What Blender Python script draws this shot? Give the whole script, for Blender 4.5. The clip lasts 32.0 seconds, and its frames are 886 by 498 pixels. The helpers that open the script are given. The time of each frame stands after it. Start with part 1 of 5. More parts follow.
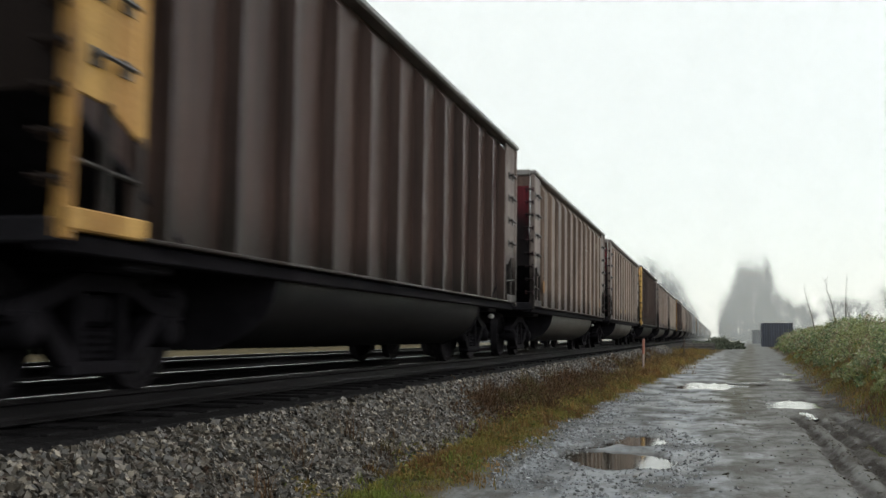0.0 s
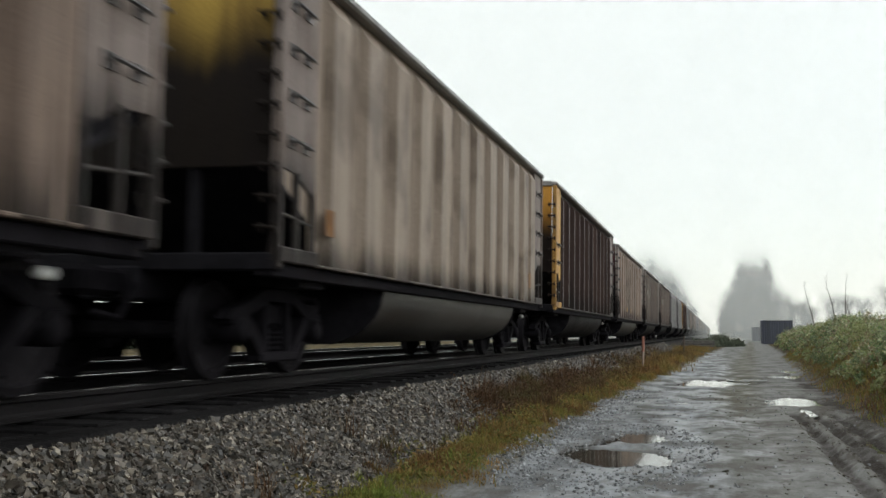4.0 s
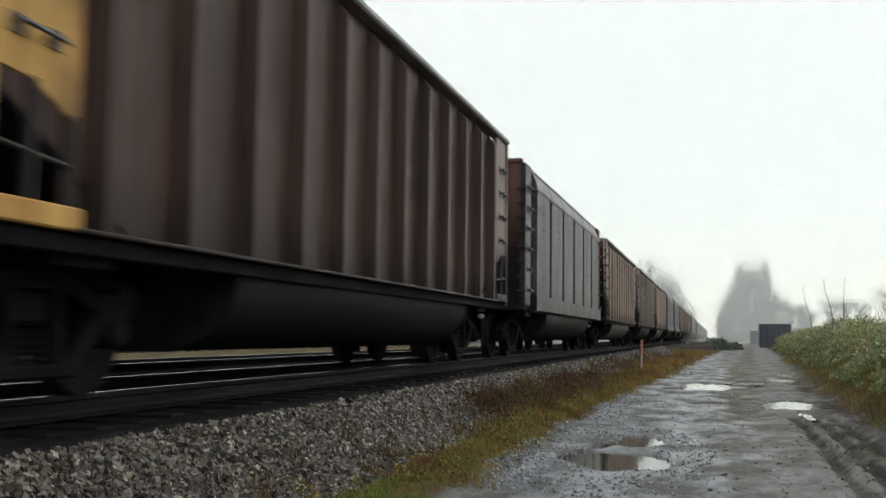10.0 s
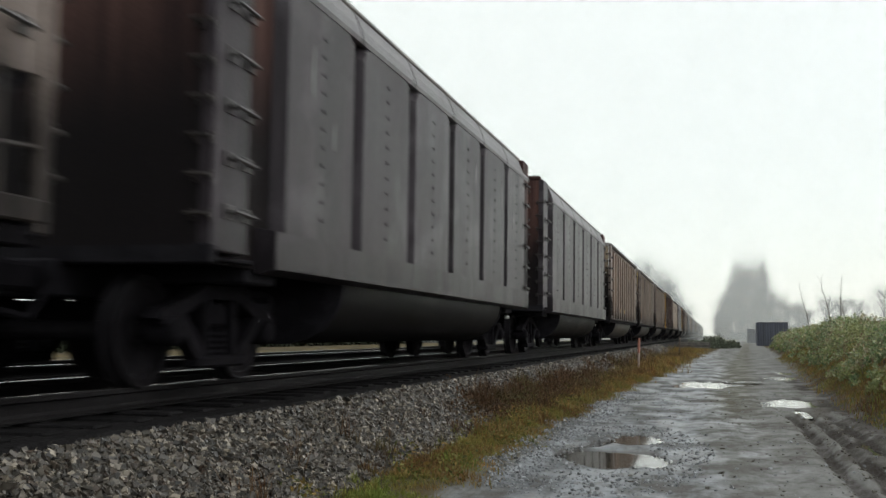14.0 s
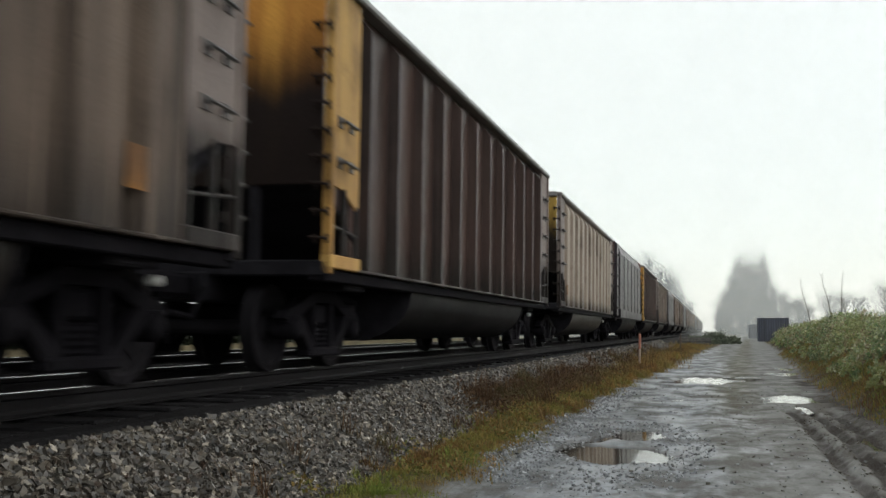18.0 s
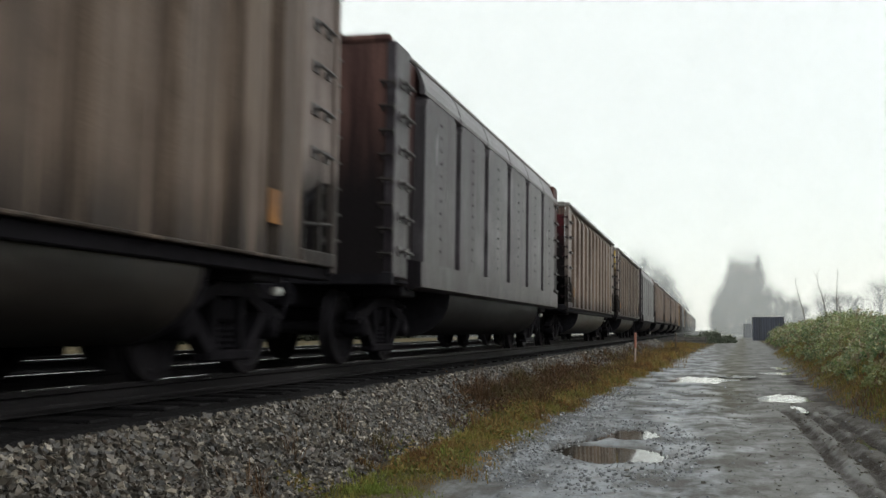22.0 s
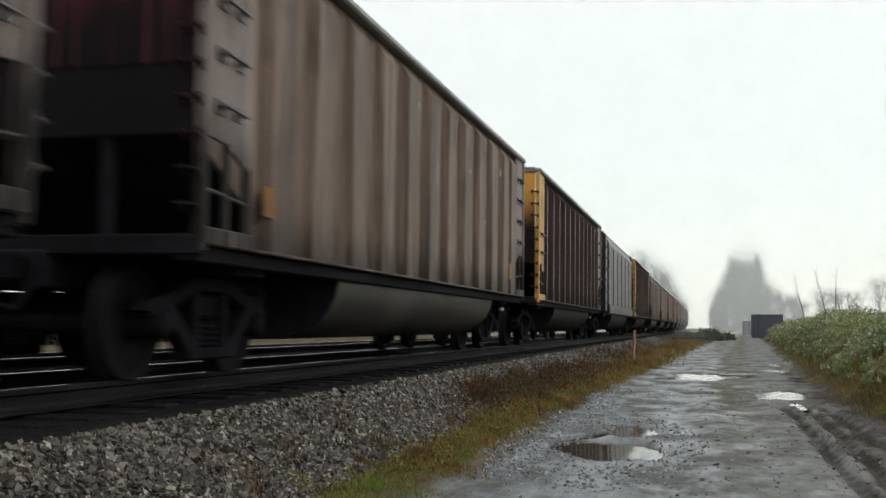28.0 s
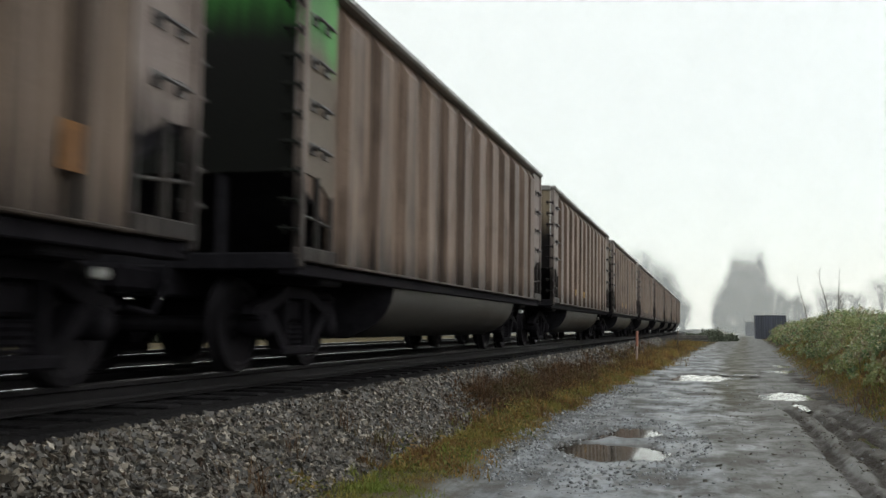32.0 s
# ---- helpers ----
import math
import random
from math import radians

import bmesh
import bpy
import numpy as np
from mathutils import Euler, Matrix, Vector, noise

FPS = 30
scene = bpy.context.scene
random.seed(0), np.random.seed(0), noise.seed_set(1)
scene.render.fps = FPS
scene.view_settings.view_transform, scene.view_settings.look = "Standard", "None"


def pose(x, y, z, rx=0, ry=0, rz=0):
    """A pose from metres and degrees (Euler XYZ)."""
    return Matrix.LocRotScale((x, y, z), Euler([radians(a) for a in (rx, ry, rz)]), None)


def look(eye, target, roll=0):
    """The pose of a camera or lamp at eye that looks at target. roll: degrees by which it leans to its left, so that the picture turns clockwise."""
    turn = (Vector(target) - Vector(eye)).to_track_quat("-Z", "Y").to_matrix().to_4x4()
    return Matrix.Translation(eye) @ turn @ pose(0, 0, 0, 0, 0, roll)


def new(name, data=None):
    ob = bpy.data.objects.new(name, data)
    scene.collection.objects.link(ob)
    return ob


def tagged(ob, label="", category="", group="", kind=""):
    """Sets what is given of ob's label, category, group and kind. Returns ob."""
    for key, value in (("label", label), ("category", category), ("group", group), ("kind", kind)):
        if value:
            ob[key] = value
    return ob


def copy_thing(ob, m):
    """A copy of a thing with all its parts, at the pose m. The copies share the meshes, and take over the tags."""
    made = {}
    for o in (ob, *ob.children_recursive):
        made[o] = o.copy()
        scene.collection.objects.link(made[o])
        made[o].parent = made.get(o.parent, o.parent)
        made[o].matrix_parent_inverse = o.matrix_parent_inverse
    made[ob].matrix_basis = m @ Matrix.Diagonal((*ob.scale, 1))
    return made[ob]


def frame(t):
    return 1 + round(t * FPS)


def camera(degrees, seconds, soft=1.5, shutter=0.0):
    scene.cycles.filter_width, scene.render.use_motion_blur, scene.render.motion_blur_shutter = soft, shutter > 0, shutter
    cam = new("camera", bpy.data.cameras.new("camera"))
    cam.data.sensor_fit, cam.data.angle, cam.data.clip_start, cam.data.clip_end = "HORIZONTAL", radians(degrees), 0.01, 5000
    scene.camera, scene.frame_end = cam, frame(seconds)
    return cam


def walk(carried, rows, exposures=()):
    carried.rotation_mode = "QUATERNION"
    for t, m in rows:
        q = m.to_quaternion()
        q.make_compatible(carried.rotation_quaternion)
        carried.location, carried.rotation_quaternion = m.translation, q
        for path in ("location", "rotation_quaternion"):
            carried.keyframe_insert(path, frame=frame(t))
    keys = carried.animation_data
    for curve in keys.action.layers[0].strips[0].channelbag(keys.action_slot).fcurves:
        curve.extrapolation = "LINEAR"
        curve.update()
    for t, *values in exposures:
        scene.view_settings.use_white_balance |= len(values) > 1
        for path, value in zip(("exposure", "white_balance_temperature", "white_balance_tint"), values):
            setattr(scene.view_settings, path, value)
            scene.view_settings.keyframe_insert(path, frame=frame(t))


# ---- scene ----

# ---------- camera and its small drift ----------
YAW, PITCH, ROLL, LENS = 14.673, 4.784, -0.1, 46.12
EYE = (0.0, 0.0, 1.25)
cam = camera(LENS, 32.0, soft=1.5, shutter=0.25)
walk(cam, [(t, pose(*EYE, 90 + PITCH + p * 0.0573, ROLL, YAW + y * 0.0573)) for t, y, p in (  # the hand's sway: seconds, turn to the left and tilt up, in thousandths of a radian
        (0, 0.00, 0.00), (0.5, 2.50, -0.81), (1, 0.81, -2.50), (1.5, 0.00, -0.87), (2, -0.81, 0.00), (2.5, 0.00, -0.87), (3, 0.00, -1.68), (3.5, 0.00, -2.50),
        (5.5, -0.81, -1.68), (6, -0.81, -0.87), (6.5, -2.50, 0.00), (7, -2.50, 2.50), (7.5, 0.00, 3.31), (8, 0.00, 1.63), (8.5, -0.81, 2.50), (9, -1.63,
        2.50), (9.5, -1.68, 0.81), (10, -1.68, 0.81), (10.5, -1.68, 0.00), (11, -0.81, -0.87), (11.5, -1.68, 0.00), (12, -3.31, 0.00), (12.5, -2.50, -2.50),
        (13, -2.50, -4.18), (13.5, -2.50, -3.31), (14, -4.18, -0.87), (14.5, -2.50, -3.31), (16.5, -1.68, -3.31), (17, -2.50, -4.18), (17.5, -3.31, -4.99),
        (18, -3.31, -4.99), (18.5, -3.31, -4.18), (19, -3.31, -3.37), (19.5, -3.31, -4.99), (20, -3.31, -5.81), (20.5, -4.13, -5.81), (21, -6.68, -5.81),
        (21.5, -7.49, -5.81), (22, -7.49, -5.81), (22.5, -7.49, -5.81), (23, -7.49, -6.68), (23.5, -7.49, -6.68), (24, -8.31, -5.81), (24.5, -7.49, -6.68),
        (25, -7.49, -7.49), (25.5, -7.49, -8.31), (27.5, -8.31, -7.49), (28, -8.31, -8.31), (28.5, -8.31, -8.31), (29, -8.31, -8.31), (29.5, -9.17, -8.31),
        (30, -9.12, -8.31), (30.5, -9.17, -7.49), (31, -8.31, -7.49), (31.5, -4.99, -8.31), (32, -5.81, -7.49))])

# ---------- light: a foggy, overcast sky ----------
SUN_UP, SUN_TURN = 38.0, 60.0
world = bpy.data.worlds.new("overcast_sky")
scene.world = world
world.use_nodes = True
wn, wl = world.node_tree.nodes, world.node_tree.links
sky = wn.new("ShaderNodeTexSky")
sky.sky_type, sky.sun_disc = "NISHITA", False
sky.sun_elevation, sky.sun_rotation = radians(SUN_UP), radians(SUN_TURN)
sky_bg = wn["Background"]
sky_bg.inputs["Strength"].default_value = 0.05
wl.new(sky.outputs["Color"], sky_bg.inputs["Color"])
cloud_bg = wn.new("ShaderNodeBackground")
cloud_bg.inputs["Color"].default_value = (0.972, 1.0, 0.945, 1)
cloud_bg.inputs["Strength"].default_value = 1.21
cloud_add = wn.new("ShaderNodeAddShader")
wl.new(sky_bg.outputs[0], cloud_add.inputs[0])
wl.new(cloud_bg.outputs[0], cloud_add.inputs[1])
wl.new(cloud_add.outputs[0], wn["World Output"].inputs["Surface"])
sun_lamp = bpy.data.lights.new("sun", "SUN")
sun_lamp.energy, sun_lamp.angle, sun_lamp.color = 0.5, radians(50), (1.0, 0.97, 0.92)
sun = new("sun", sun_lamp)
sun.matrix_world = look((60 * math.sin(radians(SUN_TURN)), 60 * math.cos(radians(SUN_TURN)), 50), (0, 0, 0))
scene.view_settings.exposure = 0.0


# ---------- materials ----------
def surf(name, base, dark, rough=0.6, metal=0.0, size=(1, 1, 1), mix=0.95, bump=0.15, fine=60.0, soot=None, rust=None, spread=0.18, gloss_var=0.2, spec=0.6, edge=0.08, drips=0.0):
    """A worn surface: broad stains from base to dark stretched by size, fine grain, and a tint of its own for each object.
    soot: (colour, height, softness) of grime that has crept up from below; rust: (colour, amount);
    drips: strength of thin upright runs of rain-washed dust, dark and pale."""
    m = bpy.data.materials.new(name)
    m.use_nodes = True
    n, l = m.node_tree.nodes, m.node_tree.links
    b = n["Principled BSDF"]
    co = n.new("ShaderNodeTexCoord")
    info = n.new("ShaderNodeObjectInfo")
    shift = n.new("ShaderNodeVectorMath"); shift.operation = "SCALE"
    shift.inputs[0].default_value = (37.0, 91.0, 13.0)
    l.new(info.outputs["Random"], shift.inputs["Scale"])
    add = n.new("ShaderNodeVectorMath")
    l.new(co.outputs["Object"], add.inputs[0]); l.new(shift.outputs[0], add.inputs[1])
    mp = n.new("ShaderNodeMapping"); mp.inputs["Scale"].default_value = size
    l.new(add.outputs[0], mp.inputs["Vector"])
    big = n.new("ShaderNodeTexNoise")
    big.inputs["Scale"].default_value, big.inputs["Detail"].default_value, big.inputs["Roughness"].default_value = 1.0, 5.0, 0.65
    l.new(mp.outputs[0], big.inputs["Vector"])
    ramp = n.new("ShaderNodeValToRGB")
    ramp.color_ramp.elements[0].position, ramp.color_ramp.elements[1].position = 0.5 - edge, 0.5 + edge
    ramp.color_ramp.elements[0].color, ramp.color_ramp.elements[1].color = (*dark, 1), (*base, 1)
    l.new(big.outputs["Fac"], ramp.inputs["Fac"])
    keep = n.new("ShaderNodeMix"); keep.data_type = "RGBA"
    keep.inputs["Factor"].default_value = mix
    keep.inputs["A"].default_value = (*base, 1)
    l.new(ramp.outputs["Color"], keep.inputs["B"])
    last = keep.outputs["Result"]
    grain = n.new("ShaderNodeTexNoise")
    grain.inputs["Scale"].default_value, grain.inputs["Detail"].default_value = fine, 3.0
    l.new(add.outputs[0], grain.inputs["Vector"])
    if rust:
        rr = n.new("ShaderNodeTexNoise"); rr.inputs["Scale"].default_value, rr.inputs["Detail"].default_value = 1.15, 8.0
        l.new(add.outputs[0], rr.inputs["Vector"])
        rm = n.new("ShaderNodeMapRange")
        rm.inputs["From Min"].default_value, rm.inputs["From Max"].default_value, rm.inputs["To Max"].default_value = 0.52, 0.66, rust[1]
        l.new(rr.outputs["Fac"], rm.inputs["Value"])
        mx = n.new("ShaderNodeMix"); mx.data_type = "RGBA"
        l.new(rm.outputs[0], mx.inputs["Factor"]); l.new(last, mx.inputs["A"]); mx.inputs["B"].default_value = (*rust[0], 1)
        last = mx.outputs["Result"]
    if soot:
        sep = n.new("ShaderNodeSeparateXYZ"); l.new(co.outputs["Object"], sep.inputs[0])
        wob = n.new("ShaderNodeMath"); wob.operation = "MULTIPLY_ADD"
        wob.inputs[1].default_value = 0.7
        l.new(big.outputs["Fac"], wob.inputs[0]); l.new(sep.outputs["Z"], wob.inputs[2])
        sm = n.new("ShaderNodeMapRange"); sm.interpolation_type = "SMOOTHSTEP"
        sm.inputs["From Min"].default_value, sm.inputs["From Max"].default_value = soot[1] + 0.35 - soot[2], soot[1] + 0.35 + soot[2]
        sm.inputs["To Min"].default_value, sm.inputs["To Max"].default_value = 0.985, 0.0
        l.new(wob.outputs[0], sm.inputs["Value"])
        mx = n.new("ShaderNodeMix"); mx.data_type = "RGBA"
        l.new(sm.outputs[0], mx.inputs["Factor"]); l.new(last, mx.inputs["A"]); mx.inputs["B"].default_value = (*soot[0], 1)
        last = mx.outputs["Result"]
    if drips:
        for scale, lo, hi, colour in (((7.0, 7.0, 0.22), 0.52, 0.68, tuple(v * 0.42 for v in dark)), ((11.0, 11.0, 0.3), 0.56, 0.72, tuple(min(1.0, v * 1.7 + 0.02) for v in base))):
            dm = n.new("ShaderNodeMapping"); dm.inputs["Scale"].default_value = scale
            l.new(add.outputs[0], dm.inputs["Vector"])
            dn = n.new("ShaderNodeTexNoise"); dn.inputs["Scale"].default_value, dn.inputs["Detail"].default_value = 1.0, 4.0
            l.new(dm.outputs[0], dn.inputs["Vector"])
            dr = n.new("ShaderNodeMapRange")
            dr.inputs["From Min"].default_value, dr.inputs["From Max"].default_value, dr.inputs["To Max"].default_value = lo, hi, drips
            l.new(dn.outputs["Fac"], dr.inputs["Value"])
            mx = n.new("ShaderNodeMix"); mx.data_type = "RGBA"
            l.new(dr.outputs[0], mx.inputs["Factor"]); l.new(last, mx.inputs["A"]); mx.inputs["B"].default_value = (*colour, 1)
            last = mx.outputs["Result"]
    tint = n.new("ShaderNodeHueSaturation")
    tv = n.new("ShaderNodeMapRange"); tv.inputs["To Min"].default_value, tv.inputs["To Max"].default_value = 1 - spread, 1 + spread
    l.new(info.outputs["Random"], tv.inputs["Value"]); l.new(tv.outputs[0], tint.inputs["Value"]); l.new(last, tint.inputs["Color"])
    spk = n.new("ShaderNodeMix"); spk.data_type = "RGBA"; spk.blend_type = "MULTIPLY"
    spk.inputs["Factor"].default_value = 0.5
    sr = n.new("ShaderNodeValToRGB"); sr.color_ramp.elements[0].color, sr.color_ramp.elements[0].position = (0.45, 0.45, 0.45, 1), 0.3
    sr.color_ramp.elements[1].position = 0.6
    l.new(grain.outputs["Fac"], sr.inputs["Fac"]); l.new(tint.outputs["Color"], spk.inputs["A"]); l.new(sr.outputs["Color"], spk.inputs["B"])
    l.new(spk.outputs["Result"], b.inputs["Base Color"])
    rv = n.new("ShaderNodeMapRange")
    rv.inputs["To Min"].default_value, rv.inputs["To Max"].default_value = max(0.05, rough - gloss_var), min(1.0, rough + gloss_var)
    l.new(big.outputs["Fac"], rv.inputs["Value"]); l.new(rv.outputs[0], b.inputs["Roughness"])
    b.inputs["Metallic"].default_value = metal
    b.inputs["Specular IOR Level"].default_value = spec
    if bump:
        bp = n.new("ShaderNodeBump"); bp.inputs["Strength"].default_value, bp.inputs["Distance"].default_value = bump, 0.02
        l.new(grain.outputs["Fac"], bp.inputs["Height"]); l.new(bp.outputs[0], b.inputs["Normal"])
    return m


def island(name, colours, rough=0.7, bump=0.2, fine=40.0, leafy=0.0, spec=0.3, patches=()):
    """Loose pieces in one mesh, each with a colour of its own out of the list. patches: (colour, scale, from, to, strength) of drifts of another tint."""
    m = bpy.data.materials.new(name)
    m.use_nodes = True
    n, l = m.node_tree.nodes, m.node_tree.links
    b = n["Principled BSDF"]
    geo = n.new("ShaderNodeNewGeometry")
    info = n.new("ShaderNodeObjectInfo")
    mixv = n.new("ShaderNodeMath"); mixv.operation = "ADD"
    l.new(geo.outputs["Random Per Island"], mixv.inputs[0]); l.new(info.outputs["Random"], mixv.inputs[1])
    fr = n.new("ShaderNodeMath"); fr.operation = "FRACT"; l.new(mixv.outputs[0], fr.inputs[0])
    ramp = n.new("ShaderNodeValToRGB")
    cr = ramp.color_ramp
    while len(cr.elements) < len(colours):
        cr.elements.new(0.5)
    for i, c in enumerate(colours):
        cr.elements[i].position = i / (len(colours) - 1)
        cr.elements[i].color = (*c, 1)
    l.new(fr.outputs[0], ramp.inputs["Fac"])
    co = n.new("ShaderNodeTexCoord")
    g = n.new("ShaderNodeTexNoise"); g.inputs["Scale"].default_value, g.inputs["Detail"].default_value = fine, 4.0
    l.new(co.outputs["Object"], g.inputs["Vector"])
    mul = n.new("ShaderNodeMix"); mul.data_type = "RGBA"; mul.blend_type = "MULTIPLY"; mul.inputs["Factor"].default_value = 0.55
    sr = n.new("ShaderNodeValToRGB"); sr.color_ramp.elements[0].position, sr.color_ramp.elements[1].position = 0.3, 0.62
    sr.color_ramp.elements[0].color = (0.4, 0.4, 0.4, 1)
    l.new(g.outputs["Fac"], sr.inputs["Fac"]); l.new(ramp.outputs["Color"], mul.inputs["A"]); l.new(sr.outputs["Color"], mul.inputs["B"])
    done = mul.outputs["Result"]
    for k, (tone, scale, lo, hi, most) in enumerate(patches):
        pn = n.new("ShaderNodeTexNoise"); pn.inputs["Scale"].default_value, pn.inputs["Detail"].default_value = scale, 4.0
        pv = n.new("ShaderNodeVectorMath"); pv.inputs[1].default_value = (k * 17.0, k * 5.0, k * 31.0)
        l.new(co.outputs["Object"], pv.inputs[0]); l.new(pv.outputs[0], pn.inputs["Vector"])
        pr = n.new("ShaderNodeMapRange"); pr.interpolation_type = "SMOOTHSTEP"
        pr.inputs["From Min"].default_value, pr.inputs["From Max"].default_value, pr.inputs["To Max"].default_value = lo, hi, most
        l.new(pn.outputs["Fac"], pr.inputs["Value"])
        px = n.new("ShaderNodeMix"); px.data_type = "RGBA"; px.inputs["B"].default_value = (*tone, 1)
        l.new(pr.outputs[0], px.inputs["Factor"]); l.new(done, px.inputs["A"])
        done = px.outputs["Result"]
    l.new(done, b.inputs["Base Color"])
    b.inputs["Roughness"].default_value = rough
    b.inputs["Specular IOR Level"].default_value = spec
    if bump:
        bp = n.new("ShaderNodeBump"); bp.inputs["Strength"].default_value, bp.inputs["Distance"].default_value = bump, 0.01
        l.new(g.outputs["Fac"], bp.inputs["Height"]); l.new(bp.outputs[0], b.inputs["Normal"])
    if leafy:
        tr = n.new("ShaderNodeBsdfTranslucent"); l.new(done, tr.inputs["Color"])
        ms = n.new("ShaderNodeMixShader"); ms.inputs[0].default_value = leafy
        l.new(b.outputs[0], ms.inputs[1]); l.new(tr.outputs[0], ms.inputs[2])
        l.new(ms.outputs[0], n["Material Output"].inputs["Surface"])
    return m


def water_material():
    m = bpy.data.materials.new("puddle_water")
    m.use_nodes = True
    n, l = m.node_tree.nodes, m.node_tree.links
    b = n["Principled BSDF"]
    b.inputs["Base Color"].default_value = (0.045, 0.038, 0.028, 1)
    b.inputs["Roughness"].default_value = 0.05
    ripple = n.new("ShaderNodeTexNoise"); ripple.inputs["Scale"].default_value = 26.0
    wavy = n.new("ShaderNodeBump"); wavy.inputs["Strength"].default_value, wavy.inputs["Distance"].default_value = 0.08, 0.004
    l.new(ripple.outputs["Fac"], wavy.inputs["Height"]); l.new(wavy.outputs[0], b.inputs["Normal"])
    b.inputs["IOR"].default_value = 1.33
    b.inputs["Specular IOR Level"].default_value = 0.6
    return m


def ground_material():
    """Wet dirt lane between the grass verges: pale silt, dark mud in the ruts, glistening wet patches."""
    m = bpy.data.materials.new("wet_dirt_lane")
    m.use_nodes = True
    n, l = m.node_tree.nodes, m.node_tree.links
    b = n["Principled BSDF"]
    co = n.new("ShaderNodeTexCoord")
    sep = n.new("ShaderNodeSeparateXYZ"); l.new(co.outputs["Object"], sep.inputs[0])

    def noise_at(scale, detail, stretch=None):
        t = n.new("ShaderNodeTexNoise"); t.inputs["Scale"].default_value, t.inputs["Detail"].default_value = scale, detail
        t.inputs["Roughness"].default_value = 0.65
        if stretch:
            mp = n.new("ShaderNodeMapping"); mp.inputs["Scale"].default_value = stretch
            l.new(co.outputs["Object"], mp.inputs["Vector"]); l.new(mp.outputs[0], t.inputs["Vector"])
        else:
            l.new(co.outputs["Object"], t.inputs["Vector"])
        return t

    def span(src, a, z, lo=0.0, hi=1.0):
        r = n.new("ShaderNodeMapRange"); r.interpolation_type = "SMOOTHSTEP"
        for k, v in (("From Min", a), ("From Max", z), ("To Min", lo), ("To Max", hi)):
            r.inputs[k].default_value = v
        l.new(src, r.inputs["Value"])
        return r.outputs[0]

    def blend(fac, a, c):
        x = n.new("ShaderNodeMix"); x.data_type = "RGBA"
        l.new(fac, x.inputs["Factor"])
        for sock, v in (("A", a), ("B", c)):
            if isinstance(v, tuple):
                x.inputs[sock].default_value = (*v, 1)
            else:
                l.new(v, x.inputs[sock])
        return x.outputs["Result"]

    broad, patch, grit, tracks = noise_at(1.0, 6, (0.9, 0.13, 1)), noise_at(1.0, 8, (2.4, 0.2, 1)), noise_at(55, 4), noise_at(1.0, 7, (3.4, 0.12, 1))
    clod, smear, speck = noise_at(1.0, 10, (4.5, 3.2, 1)), noise_at(1.0, 8, (1.3, 0.75, 1)), noise_at(13, 6)
    silt = blend(span(patch.outputs["Fac"], 0.38, 0.6), (0.126, 0.132, 0.138), (0.231, 0.245, 0.262))
    silt = blend(span(tracks.outputs["Fac"], 0.48, 0.66, 0, 0.5), silt, (0.078, 0.075, 0.07))
    # brown mud smeared over the crown and the bank side, bare silt on the track side
    side = n.new("ShaderNodeMath"); side.operation = "MULTIPLY_ADD"; side.inputs[1].default_value = 4.2
    l.new(smear.outputs["Fac"], side.inputs[0]); l.new(sep.outputs["X"], side.inputs[2])
    muddy = span(side.outputs[0], 1.7, 2.75, 0, 0.62)
    silt = blend(muddy, silt, (0.138, 0.131, 0.112))
    silt = blend(span(smear.outputs["Fac"], 0.53, 0.62, 0, 0.6), silt, (0.072, 0.064, 0.056))
    silt = blend(span(clod.outputs["Fac"], 0.49, 0.6, 0, 0.65), silt, (0.076, 0.07, 0.062))
    silt = blend(span(speck.outputs["Fac"], 0.55, 0.66, 0, 0.6), silt, (0.05, 0.046, 0.038))
    silt = blend(span(broad.outputs["Fac"], 0.47, 0.64, 0, 0.5), silt, (0.128, 0.128, 0.112))
    mud_at = n.new("ShaderNodeMath"); mud_at.operation = "MULTIPLY_ADD"; mud_at.inputs[1].default_value = 0.6
    l.new(clod.outputs["Fac"], mud_at.inputs[0]); l.new(sep.outputs["X"], mud_at.inputs[2])
    churned = n.new("ShaderNodeMath"); churned.operation = "MULTIPLY"
    l.new(span(mud_at.outputs[0], 2.1, 2.35, 0, 0.92), churned.inputs[0]); l.new(span(sep.outputs["Y"], 26, 40, 1, 0), churned.inputs[1])
    trodden = n.new("ShaderNodeMath"); trodden.operation = "MULTIPLY"
    l.new(span(mud_at.outputs[0], 1.35, 1.7, 0, 0.55), trodden.inputs[0]); l.new(span(sep.outputs["Y"], 17, 24, 1, 0), trodden.inputs[1])
    silt = blend(trodden.outputs[0], silt, (0.066, 0.056, 0.046))
    silt = blend(churned.outputs[0], silt, (0.034, 0.027, 0.021))
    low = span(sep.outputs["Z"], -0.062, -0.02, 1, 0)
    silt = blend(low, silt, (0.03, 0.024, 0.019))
    # towards the verges the lane turns to dark soil with rotting grass
    jag = n.new("ShaderNodeMath"); jag.operation = "MULTIPLY_ADD"; jag.inputs[1].default_value = 0.9
    # the lane bends gently to the right in the distance
    bend = n.new("ShaderNodeMath"); bend.operation = "SUBTRACT"; bend.inputs[1].default_value = 22.0
    l.new(sep.outputs["Y"], bend.inputs[0])
    past = n.new("ShaderNodeMath"); past.operation = "MAXIMUM"; past.inputs[1].default_value = 0.0
    l.new(bend.outputs[0], past.inputs[0])
    off = n.new("ShaderNodeMath"); off.operation = "MULTIPLY_ADD"; off.inputs[1].default_value = -0.033
    l.new(past.outputs[0], off.inputs[0]); l.new(sep.outputs["X"], off.inputs[2])
